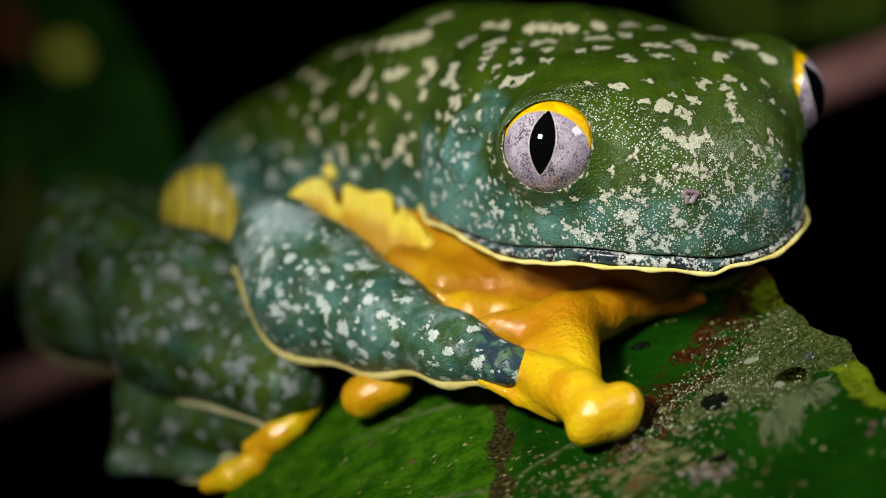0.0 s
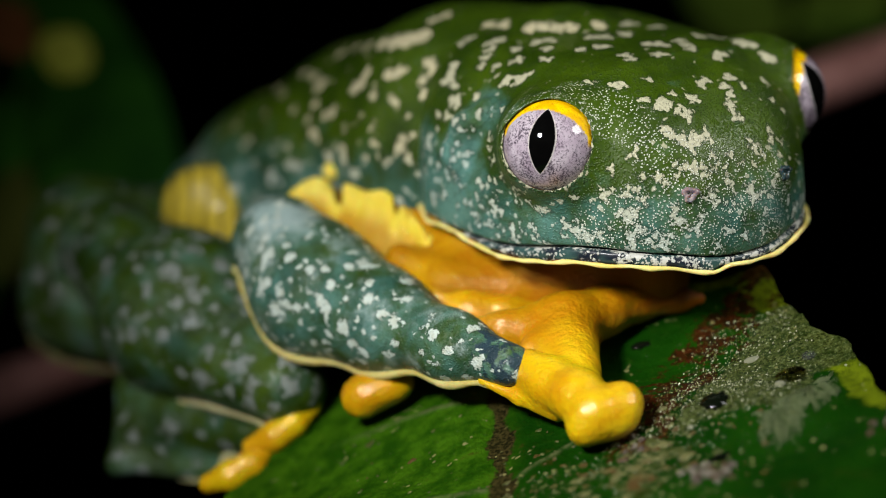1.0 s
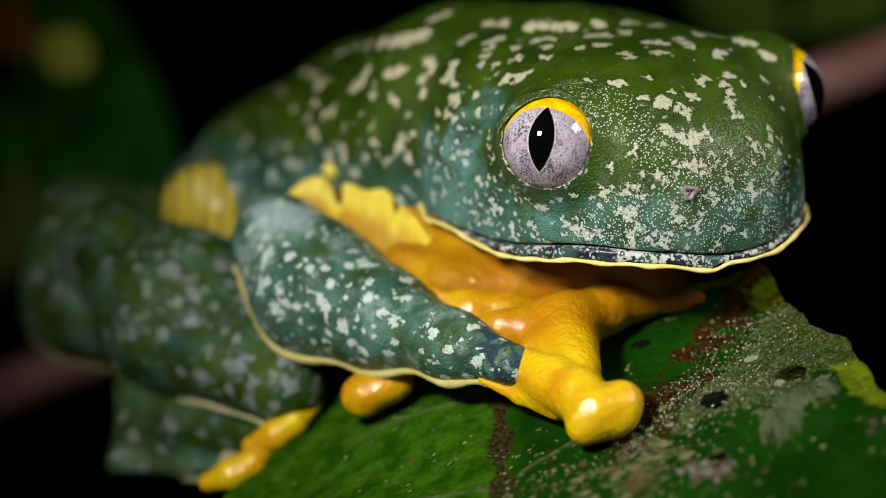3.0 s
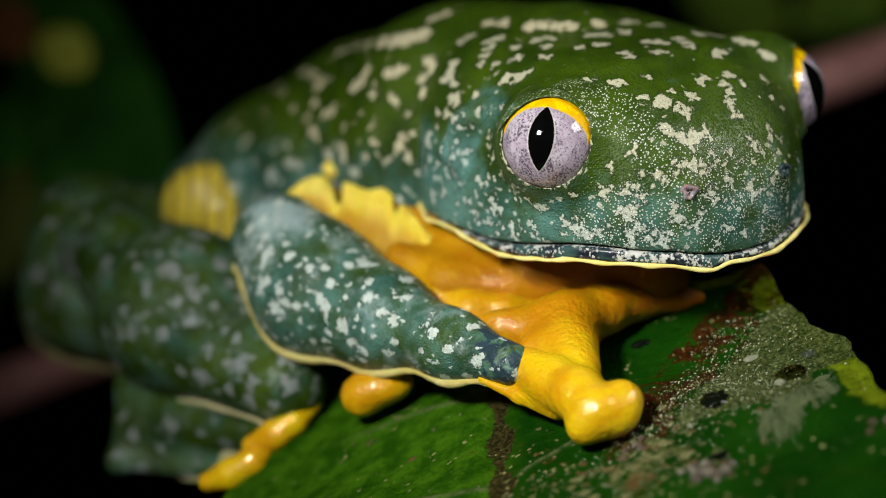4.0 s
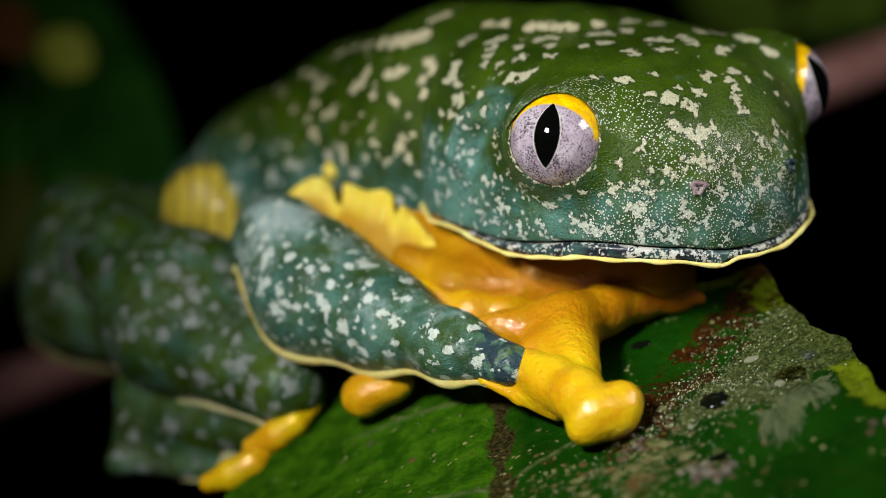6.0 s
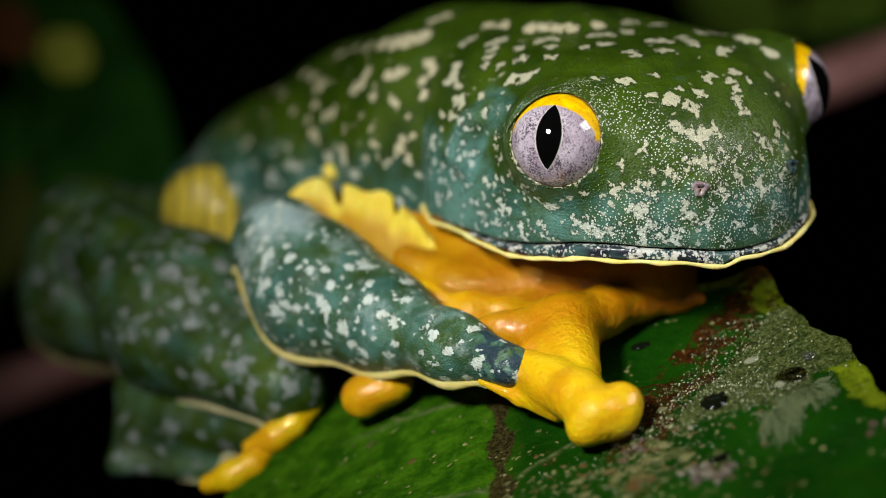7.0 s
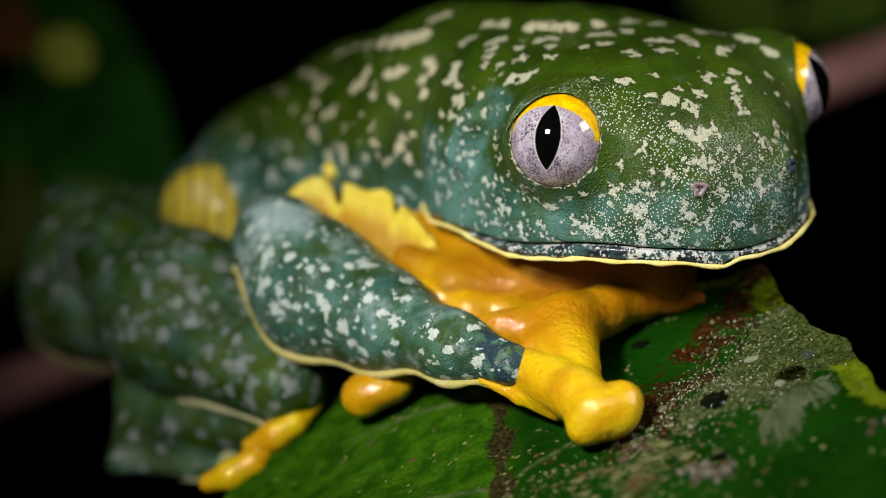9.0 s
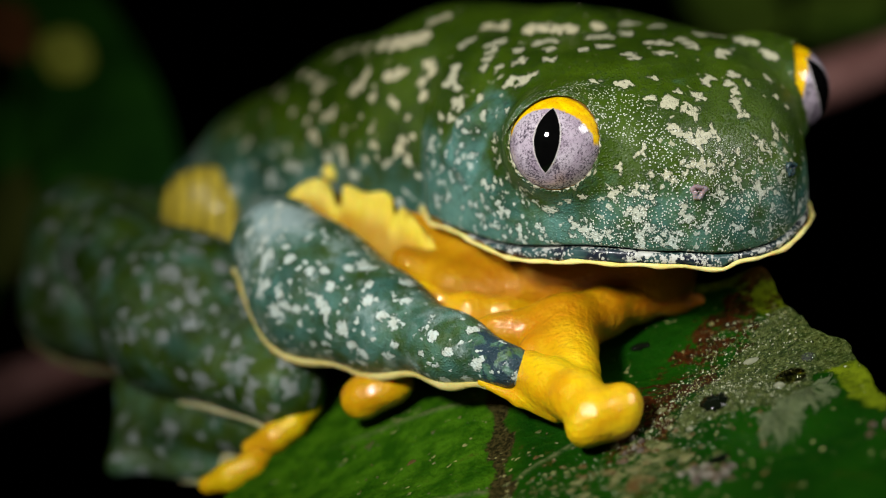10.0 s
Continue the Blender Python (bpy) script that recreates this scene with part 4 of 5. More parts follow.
def build_eye(k):
    """Eyeball, pupil and lids of one eye, as pieces of the head. x of each looks out along the eye's axis."""
    c, way = Vector(eye_centres()[k]), EYE_WAY[k]
    side = Vector((0, 0, 1)).cross(way).normalized()
    up = way.cross(side)
    m = Matrix((way, side, up)).transposed().to_4x4() @ pose(0, 0, 0, -8 if k == 0 else 8, 0, 0)
    m.translation = c * MM
    verts, faces, ring = [], [], []
    nr, ns = 40, 64
    for i in range(nr + 1):
        a = radians(120) * i / nr
        # the cornea bulges a little before the ball
        rad = EYE_R + 0.05 * math.cos(min(a * 1.6, math.pi / 2))
        for j in range(ns):
            b = 2 * math.pi * j / ns
            verts.append((rad * math.cos(a), rad * math.sin(a) * math.cos(b), rad * math.sin(a) * math.sin(b)))
            ring.append(math.degrees(a) / 72)
    for i in range(nr):
        for j in range(ns):
            faces.append((i * ns + j, (i + 1) * ns + j, (i + 1) * ns + (j + 1) % ns, i * ns + (j + 1) % ns))
    eye = part("eyeball", mesh_of("eyeball", np.array(verts), faces, IRISES[k], fields={"ring": ring}), head,
               "silver-lilac eye with a golden upper rim", m)
    # spindle-shaped upright pupil, wrapped on the ball
    def spindle(wide, tall, proud):
        out = []
        for i in range(41):
            t = i / 40 * 2 - 1
            half = wide * (1 - abs(t) ** 1.8) ** 0.95 + 0.01
            for j in range(13):
                s = (j / 12 * 2 - 1) * half
                v = Vector((1, s / EYE_R, (t * tall + 0.35) / EYE_R)).normalized()
                a = math.acos(min(1, v.x))
                out.append(tuple(v * (EYE_R + 0.05 * math.cos(min(a * 1.6, math.pi / 2)) + proud)))
        return out

    faces = []
    for i in range(40):
        for j in range(12):
            faces.append((i * 13 + j, i * 13 + j + 1, (i + 1) * 13 + j + 1, (i + 1) * 13 + j))
    rim = part("pupil_rim", mesh_of("pupil_rim", np.array(spindle(1.22, 3.65, 0.015)), faces, RIM), head, "thin pale line round the pupil", m)
    pupil = part("pupil", mesh_of("pupil", np.array(spindle(1.10, 3.5, 0.04)), faces, PUPIL), head, "black upright slit pupil", m)
    v, f, e = dome(EYE_R + 0.17, -190, -65, 85, thick=0.06, sag=12)
    film = part("nictitating_membrane", mesh_of("nictitating_membrane", v, f, FILM, fields={"edge": e}), head, "clear inner lid with a white edge", m)
    v, f, e = dome(EYE_R + 0.32, -150, -58, 88, thick=0.10, sag=18)
    lower = part("lower_eyelid", mesh_of("lower_eyelid", v, f, LID, fields={"edge": e}), head, "pale grey-green membrane with a white edge", m)
    v, f, e = dome(EYE_R + 0.46, 62, 150, 88, droop=50)
    one = np.ones(len(v))
    upper = part("upper_eyelid", mesh_of("upper_eyelid", v, f, SKIN_HEAD, fields={"tone": one * 0.2, "spot": one * -5, "fine": one * (0.55, 0.15)[k]}), head, "green skin of the upper lid", m)
    return m, (eye, rim, pupil), film, lower, upper


EYES = [build_eye(k) for k in (0, 1)]

# body, limbs


def body_field(p):
    d = chain(p, [(11.0, 25.0, 4.4, 11.3), (2.4, 31.7, 2.3, 11.3), (-5.6, 40.8, -2.2, 10.8), (-15.2, 47.8, -7.2, 9.0), (-22.0, 53.2, -10.1, 6.0)], 4.0)
    return d


def blotches(v, seed, gap, size):
    """A signed field of scattered round blotches on the vertices v: positive inside, mm."""
    rng = np.random.RandomState(seed)
    n = max(8, len(v) // 40)
    seeds = v[rng.randint(0, len(v), n)]
    kept = []
    for s in seeds:
        if all(((s - k) ** 2).sum() > gap * gap for k in kept):
            kept.append(s)
        if len(kept) > 260:
            break
    out = np.full(len(v), -5.0)
    for k in kept:
        r = size * (0.5 + rng.rand() ** 1.5)
        stretch = 1 + 0.6 * rng.rand(3)
        out = np.maximum(out, r - np.sqrt((((v - k) * stretch) ** 2).sum(1)))
    return out


def skinned(name, field, lo, hi, cell, tone, seed, gap, size, label=""):
    v, f = surface(field, lo, hi, cell)
    spot = blotches(v, seed, gap, size)
    if name == "body":
        # the flank is finely flecked, the back carries the large marks
        spot = np.maximum(marked(v - np.array(FROG_AT), BACK_BLOTCHES), np.where(tone(v) > 0.35, spot, -5.0))
    return frog_part(name, v, f, {"body": SKIN, "forearm": SKIN_ARM}.get(name, SKIN_HIND_DIM), label,
                     {"tone": tone(v), "spot": spot, "fine": np.zeros(len(v)), "cloud": np.exp(-((v - np.array((-14.5, 18.0, -2.5))) ** 2).sum(1) / 14.0),
                      "navy": 0.62 * ramp(v[:, 0], 1.0, 4.5) + 0.22 * ramp(-v[:, 0], 15, 18) * ramp(v[:, 0], -22, -19) + 0.2 * ramp(-v[:, 0], 30, 36)})


skinned("body", body_field, (-32, 10, -20), (26, 62, 20), 0.4, lambda v: 0.7 * ramp(-v[:, 2] - 0.12 * (v[:, 1] - 30), -6, 3), 3, 1.3, 0.6,
        "rounded green back with cream blotches")

FOREARM = [(-14.5, 21.3, -5.4, 4.5), (-11.0, 16.6, -8.3, 5.45), (-5.3, 11.1, -9.4, 4.0), (0.8, 4.6, -9.8, 2.4), (5.7, -0.3, -10.0, 1.8)]
skinned("forearm", lambda p: chain(p, FOREARM, 3.0), (-22, -6, -18), (11, 30, 4), 0.3, lambda v: np.full(len(v), 0.54), 5, 1.0, 0.56,
        "thick blue-green forearm speckled with white")
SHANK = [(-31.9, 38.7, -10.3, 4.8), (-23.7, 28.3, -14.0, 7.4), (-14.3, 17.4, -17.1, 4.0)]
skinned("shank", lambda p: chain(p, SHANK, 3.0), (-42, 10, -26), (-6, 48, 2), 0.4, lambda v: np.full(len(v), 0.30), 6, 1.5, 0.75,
        "folded green shank with dimmed lichen pattern")
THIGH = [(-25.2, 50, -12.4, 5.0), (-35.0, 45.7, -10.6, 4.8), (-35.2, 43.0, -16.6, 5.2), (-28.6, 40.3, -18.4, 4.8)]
skinned("thigh", lambda p: chain(p, THIGH, 3.0), (-46, 28, -30), (-16, 58, 2), 0.5, lambda v: np.full(len(v), 0.30), 7, 2.2, 0.6, "blue-green thigh with dimmed pale marks")
TARSUS = [(-28.2, 27.4, -20.6, 2.0), (-22.0, 25.0, -22.6, 3.2), (-15.8, 18.6, -22.4, 2.0)]


def tarsus_field(p):
    flap = smin(limb(p, (-28.2, 27.4, -21.4), (-30.0, 24.7, -27.2), 1.8, 0.8), limb(p, (-30.0, 24.7, -27.2), (-19.8, 21.7, -27.0), 0.8, 0.9), 1.6)
    flap = smin(flap, ball(p, (-24.4, 25.2, -24.2), (5.4, 2.2, 3.6), (0, 4, -20)), 1.8)
    return smin(chain(p, TARSUS, 2.0), flap, 1.6)


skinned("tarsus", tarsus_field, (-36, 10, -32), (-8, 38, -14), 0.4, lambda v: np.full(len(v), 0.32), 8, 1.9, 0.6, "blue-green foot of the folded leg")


def fleshy(name, field, lo, hi, cell, mat, label, warm_shade=None):
    v, f = surface(field, lo, hi, cell)
    return frog_part(name, v, f, mat, label, {"warm_shade": warm_shade(v)} if warm_shade else None)


# the tint grows to the right, painting the dark under the jaw
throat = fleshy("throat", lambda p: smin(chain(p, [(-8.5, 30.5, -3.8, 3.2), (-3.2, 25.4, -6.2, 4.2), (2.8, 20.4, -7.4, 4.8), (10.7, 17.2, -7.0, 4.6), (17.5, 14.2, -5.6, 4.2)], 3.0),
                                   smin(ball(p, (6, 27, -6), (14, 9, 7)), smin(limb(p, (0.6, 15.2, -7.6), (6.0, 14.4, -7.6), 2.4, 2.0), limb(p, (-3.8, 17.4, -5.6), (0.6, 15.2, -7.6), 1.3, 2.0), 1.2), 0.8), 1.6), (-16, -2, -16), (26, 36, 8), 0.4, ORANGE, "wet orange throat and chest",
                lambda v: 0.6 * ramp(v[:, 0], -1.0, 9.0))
# the fold's orange end is deepened for the jaw's shade
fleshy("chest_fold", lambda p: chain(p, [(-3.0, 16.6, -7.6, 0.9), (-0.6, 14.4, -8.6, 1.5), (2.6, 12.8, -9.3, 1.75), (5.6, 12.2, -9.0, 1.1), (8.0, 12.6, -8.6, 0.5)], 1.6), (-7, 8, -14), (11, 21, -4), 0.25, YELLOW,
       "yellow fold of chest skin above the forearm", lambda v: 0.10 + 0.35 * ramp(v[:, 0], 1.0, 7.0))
PALM = [(7.2, -0.5, -10.3, 1.75), (9.1, -2.4, -10.9, 2.0), (11.1, -5.1, -11.2, 2.1), (12.3, -7.3, -11.7, 2.0)]
WRIST = [(10.4, 6.4, -8.7, 2.5), (10.6, 3.4, -9.7, 2.15), (11.0, 0.4, -10.4, 1.8), (11.8, -4.0, -11.1, 1.65)]
INNER_ARM = [(2.7, 7.0, -8.6, 0.39), (4.9, 6.9, -8.9, 1.05), (7.8, 6.9, -9.2, 1.75), (10.8, 7.0, -8.6, 2.1), (13.9, 9.2, -8.0, 1.85), (16.9, 11.2, -7.9, 1.25), (20.2, 12.3, -7.9, 0.8), (22.4, 13.3, -8.1, 0.5)]
HEEL = [(3.2, 0.5, -11.6, 0.33), (6.4, -1.3, -12.5, 0.61), (9.4, -3.5, -13.1, 0.75)]


def hand_field(p):
    palm = smin(chain(p, PALM, 1.2), chain(p, HEEL, 0.6), 0.9)
    pad = smin(limb(p, (11.6, -7.8, -12.9), (14.5, -6.9, -11.2), 1.65, 1.85), ball(p, (13.2, -7.7, -12.1), (2.7, 1.6, 2.0)), 0.7)
    web = limb(p, (7.6, 3.6, -9.9), (10.4, 3.0, -10.2), 1.2, 1.6)
    arm = smin(chain(p, WRIST, 1.6), smin(chain(p, INNER_ARM, 2.0), web, 1.0), 2.0)
    return smin(smin(palm, pad, 0.9), arm, 0.45)


# arm tinted deeper: its own orange plus the shade of the head
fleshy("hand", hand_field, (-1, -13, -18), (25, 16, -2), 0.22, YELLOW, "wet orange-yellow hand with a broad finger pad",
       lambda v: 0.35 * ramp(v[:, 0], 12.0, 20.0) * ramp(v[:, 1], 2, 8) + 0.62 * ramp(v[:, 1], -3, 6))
fleshy("finger_pad", lambda p: smin(ball(p, (-5.6, 9.9, -15.2), (3.2, 2.4, 1.8), (0, -12, 0)), ball(p, (-7.0, 9.6, -16.3), (1.7, 1.7, 1.5)), 0.8), (-11, 5, -21), (-1, 16, -11), 0.25, YELLOW, "round orange finger pad under the forearm", lambda v: np.full(len(v), 0.3))
fleshy("toe", lambda p: chain(p, [(-20.8, 13.4, -25.2, 0.9), (-18.8, 13.2, -24.4, 1.35), (-16.8, 13.6, -23.4, 1.3), (-15.2, 15.0, -22.4, 0.8)], 0.6), (-25, 9, -29), (-10, 19, -18), 0.25, YELLOW, "yellow toe")
fleshy("toe", lambda p: chain(p, [(-17.0, 14.8, -22.2, 0.9), (-14.9, 14.5, -21.2, 1.35), (-13.2, 14.8, -20.0, 1.2), (-11.6, 16.4, -18.8, 0.9)], 0.6), (-21, 10, -26), (-7, 20, -15), 0.25, YELLOW, "yellow toe")
fleshy("flank", lambda p: smin(ball(p, (-21.8, 41.5, -7.6), (5.2, 3.0, 4.6), (0, 30, 0)), limb(p, (-20.6, 40.6, -8.0), (-20.0, 38.5, -10.9), 3.0, 0.9), 1.5), (-29, 34, -16), (-14, 47, -1), 0.3, STRIPED, "yellow flank with dark stripes")


def build_frill():
    """A thick scalloped sheet of skin along the flank: lemon yellow at its free edge, orange where it meets the chest."""
    rim = smooth_path([(-14.2, 26.6, -2.2), (-12.3, 26.3, -0.6), (-10.5, 25.8, -0.5), (-9.3, 24.4, -2.6), (-8.8, 25.1, -0.7), (-6.9, 23.6, -1.0),
                       (-4.8, 22.4, -0.7), (-4.2, 21.2, -2.4), (-3.5, 20.9, -1.7), (-2.2, 19.5, -2.8), (-0.9, 18.0, -3.9)], 9)
    root = smooth_path([(-13.8, 25.6, -3.8), (-9.4, 23.0, -5.2), (-5.2, 20.0, -6.6), (0.6, 16.2, -7.6)], 30)
    rows, cols = len(rim), 14
    front, warm_shade = [], []
    for i, top in enumerate(rim):
        low = root[round(i * (len(root) - 1) / (rows - 1))]
        for j in range(cols):
            t = j / (cols - 1)
            bulge = 0.75 * math.sin(math.pi * min(1.0, 0.12 + t)) + 0.25 * math.sin(i * 0.55) * (1 - t)
            front.append(top + (low - top) * t + np.array((-0.15, -0.95, 0.25)) * bulge)
            warm_shade.append(0.62 * float(ramp(np.array(t), 0.22, 0.60)))
    front = np.array(front)
    verts = np.concatenate([front, front + np.array((0.1, 0.75, -0.2))])
    q = np.arange(rows * cols).reshape(rows, cols)
    f = np.stack([q[:-1, :-1], q[:-1, 1:], q[1:, 1:], q[1:, :-1]], -1).reshape(-1, 4)
    ring = np.concatenate([q[0, :], q[1:, -1], q[-1, -2::-1], q[-2:0:-1, 0]])
    nxt = np.roll(ring, -1)
    n = rows * cols
    faces = np.concatenate([f[:, ::-1], f + n, np.stack([ring, nxt, nxt + n, ring + n], -1)])
    frog_part("flank_frill", verts, faces, FRILL_SKIN, "lemon-yellow scalloped frill along the flank", {"warm_shade": np.array(warm_shade * 2)})


build_frill()
fleshy("flank_spot", lambda p: ball(p, (-10.1, 28.6, -0.4), (0.9, 0.9, 0.9)), (-12, 26, -3), (-8, 31, 2), 0.25, FRILL_SKIN, "small yellow wart above the frill")


def fringe(knots, radius, label, lift=0.0):
    path = smooth_path(knots, 10)
    path = [q + np.array((0, -0.6, lift - 0.2)) for q in path]
    frog_part("fringe", *tube(path, [radius * (0.8 + 0.3 * math.sin(i * 0.8)) for i in range(len(path))], 8), DULL_FRINGE, label)


def edge_fringe(field, knots, radius, label, out, mat_lift=0.05, mat=CREAM):
    """A fringe that runs along the rim of a limb: from each point of its axis the rim is sought towards out."""
    axis = smooth_path([k[:3] for k in knots], 8)
    side = np.array((0.0, -0.97, 0.26))
    rim = []
    for i, c in enumerate(axis):
        tangent = axis[min(i + 1, len(axis) - 1)] - axis[max(i - 1, 0)]
        way = np.cross(tangent, side)
        way = way / np.linalg.norm(way)
        if way @ np.array(out) < 0:
            way = -way
        lo, hi = 0.0, 14.0
        for _ in range(30):
            mid = (lo + hi) / 2
            lo, hi = (mid, hi) if field((c + way * mid)[None, :].astype(np.float32))[0] < 0 else (lo, mid)
        rim.append(c + way * (lo + mat_lift) + side * 0.15)
    frog_part("fringe", *tube(rim, [radius * (0.85 + 0.25 * math.sin(i * 0.8)) for i in range(len(rim))], 8), mat, label)


edge_fringe(lambda p: chain(p, FOREARM, 3.0), [(-15.6, 22.6, -4.6), *FOREARM[:4], (4.4, 0.9, -10.0)], 0.46, "cream-yellow fringe along the forearm", (-0.5, 0, -1), 0.1, FOREARM_FRINGE)
edge_fringe(tarsus_field, [(-30.4, 26.4, -24.6), (-27, 26.2, -24.2), (-24.6, 25.4, -23.8), (-20, 22.0, -23.6), (-17.5, 19.8, -23.2)], 0.36, "cream fringe along the heel", (0, 0, -1))
edge_fringe(lambda p: chain(p, SHANK, 3.0), [(-24.5, 29.2, -13.7), SHANK[1], (-19, 22.8, -15.6), SHANK[2], (-12.4, 15.2, -17.7)], 0.34, "cream fringe along the shank", (0, 0, -1))
fringe([(-40.3, 43.6, -14.6), (-40.6, 42.8, -18.0), (-39.0, 41.6, -20.6), (-35.8, 40.0, -21.9), (-31.2, 38.3, -22.2)], 0.34, "dull cream fringe along the thigh")

# ---- branch and leaves behind ----


def bark_material():
    n = Nodes("twig_bark")
    v, _ = n.noise(0.3, 5.0, 0.6)
    c = n.mix(n.step(v, 0.3, 0.7), (0.20, 0.085, 0.070), (0.36, 0.18, 0.16))
    n.bump(v, 0.3)
    return n.done(c, 0.6, 0.3)


def far_leaf_material(name, a, b):
    n = Nodes(name)
    v, _ = n.noise(0.08, 4.0, 0.6)
    return n.done(n.mix(n.step(v, 0.35, 0.65), a, b), 0.8, 0.1)


BARK = bark_material()
FAR_LEAF = far_leaf_material("far_leaf", (0.008, 0.056, 0.003), (0.022, 0.11, 0.006))
OLIVE_LEAF = far_leaf_material("olive_leaf", (0.30, 0.33, 0.035), (0.46, 0.50, 0.07))
BROWN_LEAF = far_leaf_material("withered_leaf", (0.10, 0.035, 0.010), (0.18, 0.07, 0.02))
GREEN_LEAF = far_leaf_material("dusky_green_leaf", (0.055, 0.10, 0.008), (0.10, 0.17, 0.015))
DULL_LEAF = far_leaf_material("dull_leaf", (0.05, 0.065, 0.008), (0.10, 0.12, 0.02))

path = smooth_path([(-420, 20, -1000), (-400, 30, -600), (-330, 45, -260), (-190, 62, -100), (-110, 74, -62), (-49, 82.5, -38.4), (0, 87.4, -21.6),
                    (49, 92.4, -2.9), (110, 98, 18), (190, 108, 48)], 10)
branch = new("branch")
branch.matrix_world = Matrix.Translation(at(0, 0, 0))
tagged(branch, "reddish-brown woody twig rising behind the frog", "branch")
part("stem", mesh_of("stem", *tube(path, [5.0 - 2.4 * min(1, i / 40) + 0.15 * math.sin(i * 1.3) for i in range(len(path))], 16), BARK), branch)


def far_leaf(centre, length, width, slant, mat, label, hold):
    """A pointed leaf, cupped along its midrib, on a stalk that springs from the twig at hold."""
    ob = new("leaf")
    face = Vector((0.05, -0.93, 0.37)).normalized()
    side = Vector((0, 0, 1)).cross(face).normalized()
    long = (Matrix.Rotation(radians(slant), 3, face) @ side).normalized()
    m = Matrix((long, face.cross(long), face)).transposed().to_4x4()
    m.translation = at(*centre)
    ob.matrix_world = m
    tagged(ob, label, "leaf")
    rows, cols = 30, 16
    verts, faces = [], []
    for layer in (0.0, -0.4):
        for i in range(rows + 1):
            t = i / rows
            half = width / 2 * math.sin(math.pi * min(1, t * 0.97 + 0.02)) ** 0.75 * (1.1 - 0.35 * t) + 0.2
            for j in range(cols + 1):
                s = j / cols * 2 - 1
                verts.append((length * (t - 0.5), half * s, layer + 0.12 * abs(s) * half - 0.02 * length * (2 * t - 1) ** 2 + 0.2 * math.sin(t * 20 + abs(s) * 4) * abs(s)))
    w, n = cols + 1, (rows + 1) * (cols + 1)
    for i in range(rows):
        for j in range(cols):
            q = (i * w + j, i * w + j + 1, (i + 1) * w + j + 1, (i + 1) * w + j)
            faces += [q, tuple(n + k for k in reversed(q))]
    part("blade", mesh_of("blade", np.array(verts), faces, mat), ob)
    end = (m.inverted() @ at(*hold)) / MM
    base = Vector((-length * 0.49, 0, -0.6 - 0.02 * length))
    bend = (base + end) / 2 + Vector((0, 0, -4))
    pts = smooth_path([tuple(base), tuple(bend), tuple(end)], 8)
    part("stalk", mesh_of("stalk", *tube(pts, [0.35] * len(pts), 8), FAR_LEAF), ob)
    return ob


far_leaf((-47.2, 94, -5), 60, 27, 120, FAR_LEAF, "large dark green leaf in the gloom behind the frog", (-72, 79, -48.4))
far_leaf((-47.8, 88, 1.6), 8, 6, 130, BROWN_LEAF, "small withered brown leaf in the gloom", (-62, 80.6, -45.2))
# made-up leaf that stands for a yellow spot on the large one
far_leaf((-41.5, 88, -1.4), 6.5, 5.5, 150, OLIVE_LEAF, "small yellowish leaf added for the pale spot on the large leaf", (-60, 81, -44.3))
far_leaf((-47.5, 84, -19.6), 13, 7, 80, DULL_LEAF, "olive leaf in the gloom behind the frog", (-57, 81.2, -43.2))
far_leaf((37.0, 140, -6), 14, 10, 160, GREEN_LEAF, "small olive leaf in the gloom behind the frog", (60, 93.4, 0.8))
far_leaf((51, 138, -5), 15, 9, 30, GREEN_LEAF, "small green leaf in the gloom behind the frog", (75, 94.8, 5.9))


def soil_material():
    n = Nodes("forest_soil")
    v, _ = n.noise(0.02, 6.0, 0.7)
    return n.done(n.mix(n.step(v, 0.3, 0.7), (0.020, 0.014, 0.008), (0.045, 0.032, 0.018)), 0.9, 0.2)


s = 400000
tagged(new("ground", mesh_of("ground", np.array([(-s, -s, 0), (s, -s, 0), (s, s, 0), (-s, s, 0)], float), [(0, 1, 2, 3)], soil_material(), False)),
       "dark leaf-littered forest floor at night", "ground", kind="structure")


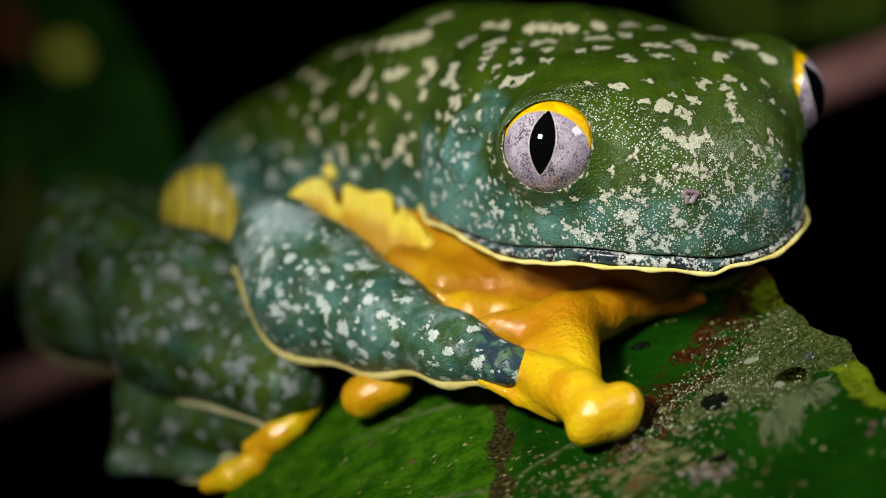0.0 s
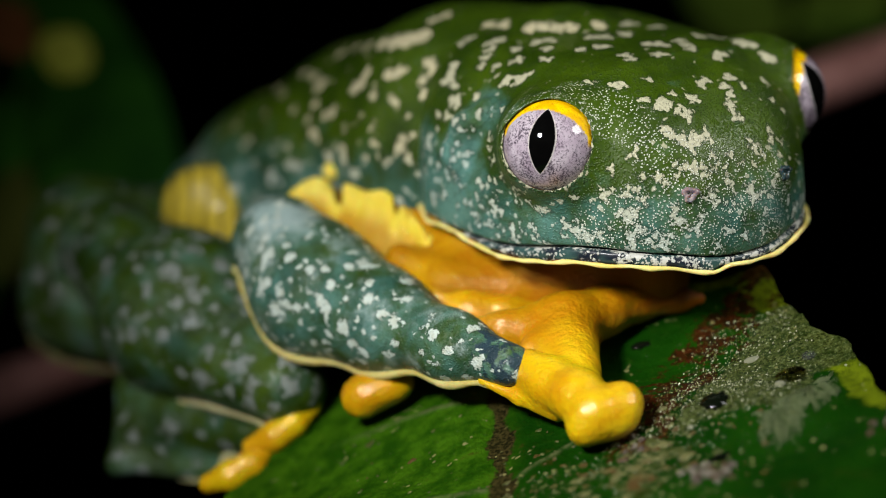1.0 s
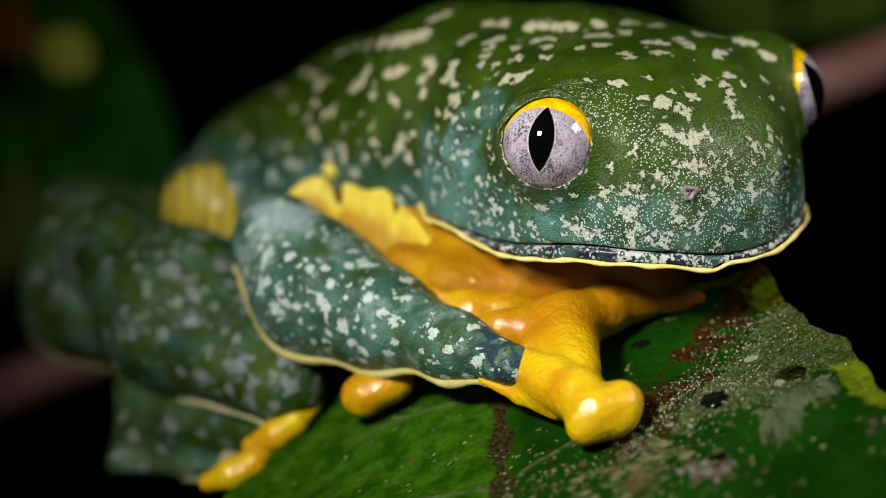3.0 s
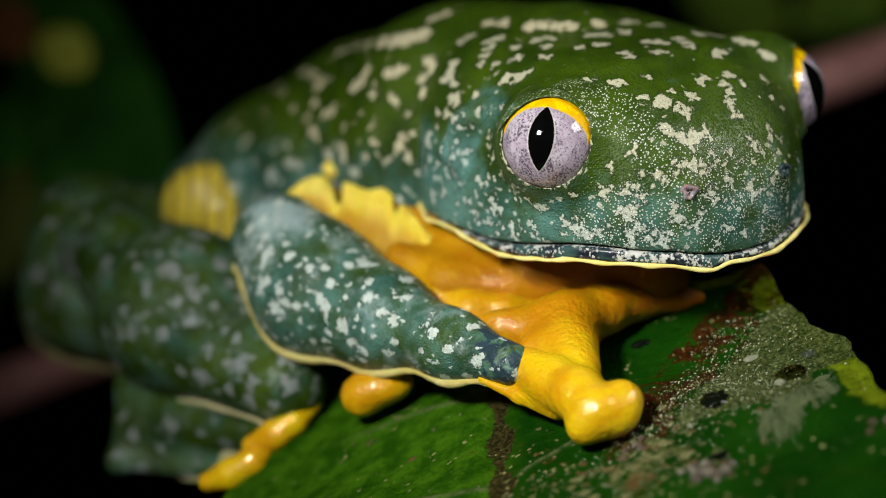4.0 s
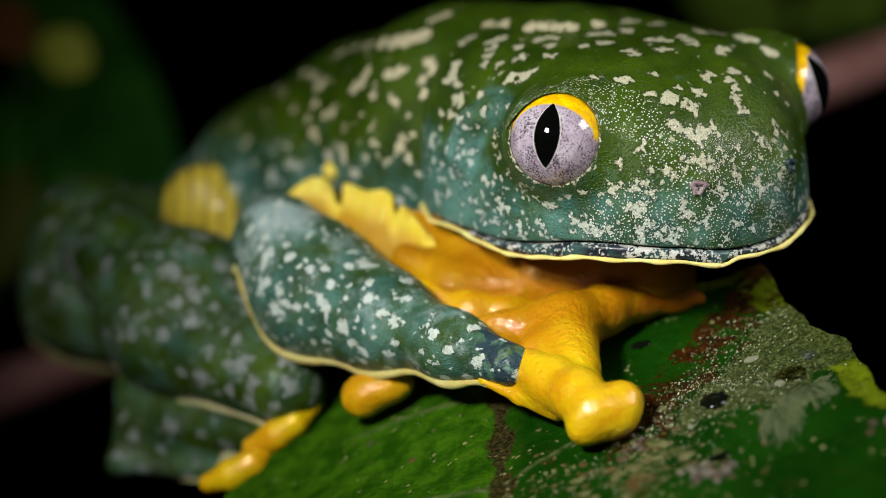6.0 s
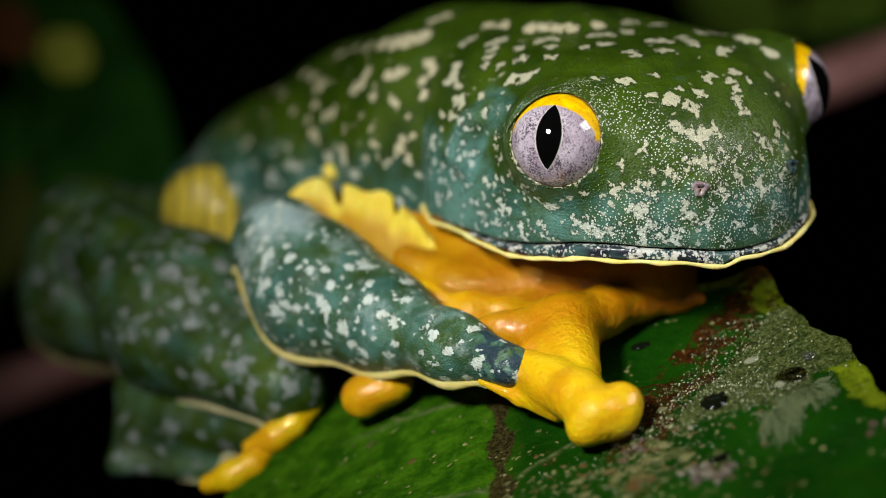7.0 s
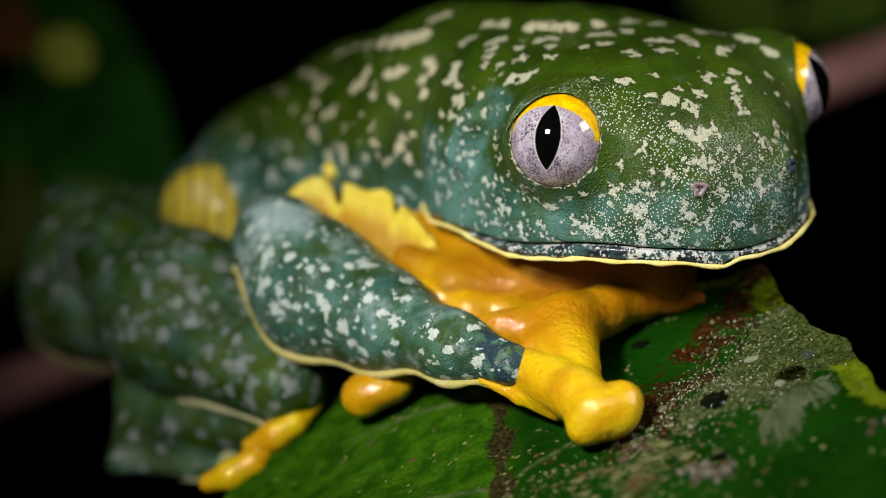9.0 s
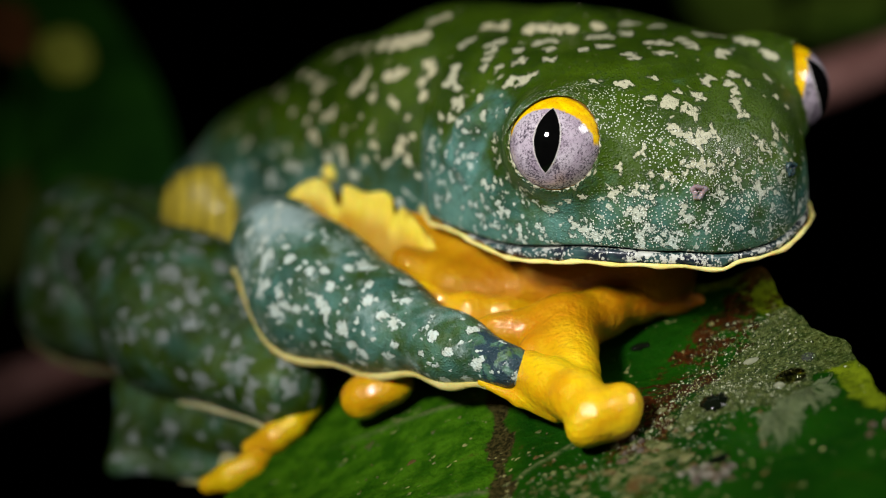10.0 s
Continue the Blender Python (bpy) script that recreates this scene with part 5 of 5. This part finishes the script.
def motions():
    # the head: turns in degrees about its own axes (roll, pitch, yaw), pivoting on the neck
    neck = Matrix.Translation(Vector((-6, 0, 5)) * MM)
    sway = [(0.0, 0, 0, 0), (0.5, 0.0, -0.02, -0.02), (1.0, 0.0, -0.16, -0.04), (1.5, -0.05, -0.30, 0.0), (2.0, -0.05, -0.30, -0.02), (2.5, -0.10, -0.32, -0.12),
            (4.0, -0.08, -0.36, -0.13), (4.5, -0.05, -0.30, -0.10), (4.75, -0.25, -0.55, 0.02), (5.0, -0.42, -0.90, 0.28), (5.5, -0.20, -1.06, 1.16), (6.2, -0.15, -1.03, 1.70),
            (7.0, -0.10, -1.0, 1.95), (7.5, -0.08, -1.0, 1.94), (8.0, 0.0, -1.0, 1.87), (8.5, 0.05, -0.98, 1.90), (9.0, 0.14, -0.80, 1.80),
            (9.5, 0.22, -0.70, 1.84), (10.0, 0.25, -0.68, 1.68)]
    walk(head, [(t, HEAD_REST @ neck @ pose(0, 0, 0, a, b, c) @ neck.inverted()) for t, a, b, c in sway])
    # one blink: how far the eye rolls, how far it sinks, and the heights of the clear lid, the lower and the upper lid (degrees)
    blink = [(0.0, 0.0, 0.4, -66, -62, 57), (3.9, 0.0, 0.4, -66, -62, 57), (4.0, 0.0, 0.4, -66, -62, 56), (4.1, 0.5, 0.6, -58, -60, 47), (4.2, 0.9, 0.9, -28, -58, 38),
             (4.3, 1.3, 1.3, 20, -32, 28), (4.4, 1.6, 1.6, 40, -14, 23), (4.5, 1.8, 1.8, 58, -5, 20), (4.6, 1.7, 1.8, 58, -6, 22), (4.7, 1.2, 1.6, 40, -18, 32),
             (4.8, 0.5, 1.3, 22, -36, 44), (4.9, 0.1, 1.0, -1, -45, 48), (5.0, 0.0, 0.9, -4, -46, 50), (5.3, 0.0, 0.8, -5, -47, 50), (5.5, 0.0, 0.5, -20, -53, 53),
             (5.7, 0.0, 0.25, -60, -60, 56), (5.9, 0.0, 0.1, -66, -62, 58), (6.8, 0.0, 0.0, -66, -62, 62), (10.0, 0.0, 0.0, -66, -62, 62)]
    for k, (m, ball_parts, film, lower, upper) in enumerate(EYES):
        # the far eye sinks deeper; the gaze of the near eye holds its aim as the head turns, the far eye looks a little forward
        deep = (0.36, 0.75)[k]
        for ob in ball_parts:
            walk(ob, [(t, m @ pose(-deep * d * MM, 0, -0.1 * d * MM, 0, (16.5, 8)[k] * s, -20 if k else 7.5 * s - 8.0 - 4.0 * min(1, max(0, (t - 4.8) / 0.9)))) for t, s, d, _, _, _ in blink])
        walk(film, [(t, m @ pose(-deep * d * MM, 0, -0.1 * d * MM, 5, -(a + 62), 0)) for t, _, d, a, _, _ in blink])
        # the lids lie sunk in their folds while the eye is open, and slide out over its rim as they close
        walk(lower, [(t, m @ pose((-0.40 + 0.40 * min(1, max(0, (b + 62) / 24)) - deep * d) * MM, 0, 0, 0, -(b + 60), 0)) for t, _, d, _, b, _ in blink])
        walk(upper, [(t, m @ pose((-0.25 + 0.25 * min(1, max(0, (57 - c) / 20)) - deep * d) * MM, 0, -0.1 * d * MM, 0, -(c - 62), 0)) for t, _, d, _, _, c in blink])
    # throat and inner arm follow the head a little
    for ob in (throat,):
        walk(ob, [(t, pose(x * MM, 0, z * MM)) for t, x, z in ((0.0, 0, 0), (2.5, 0, 0.1), (4.6, 0.05, 0.1), (5.5, 0.35, 0.05), (7.0, 0.6, 0), (9.0, 0.6, -0.05), (10.0, 0.5, 0))])


motions()
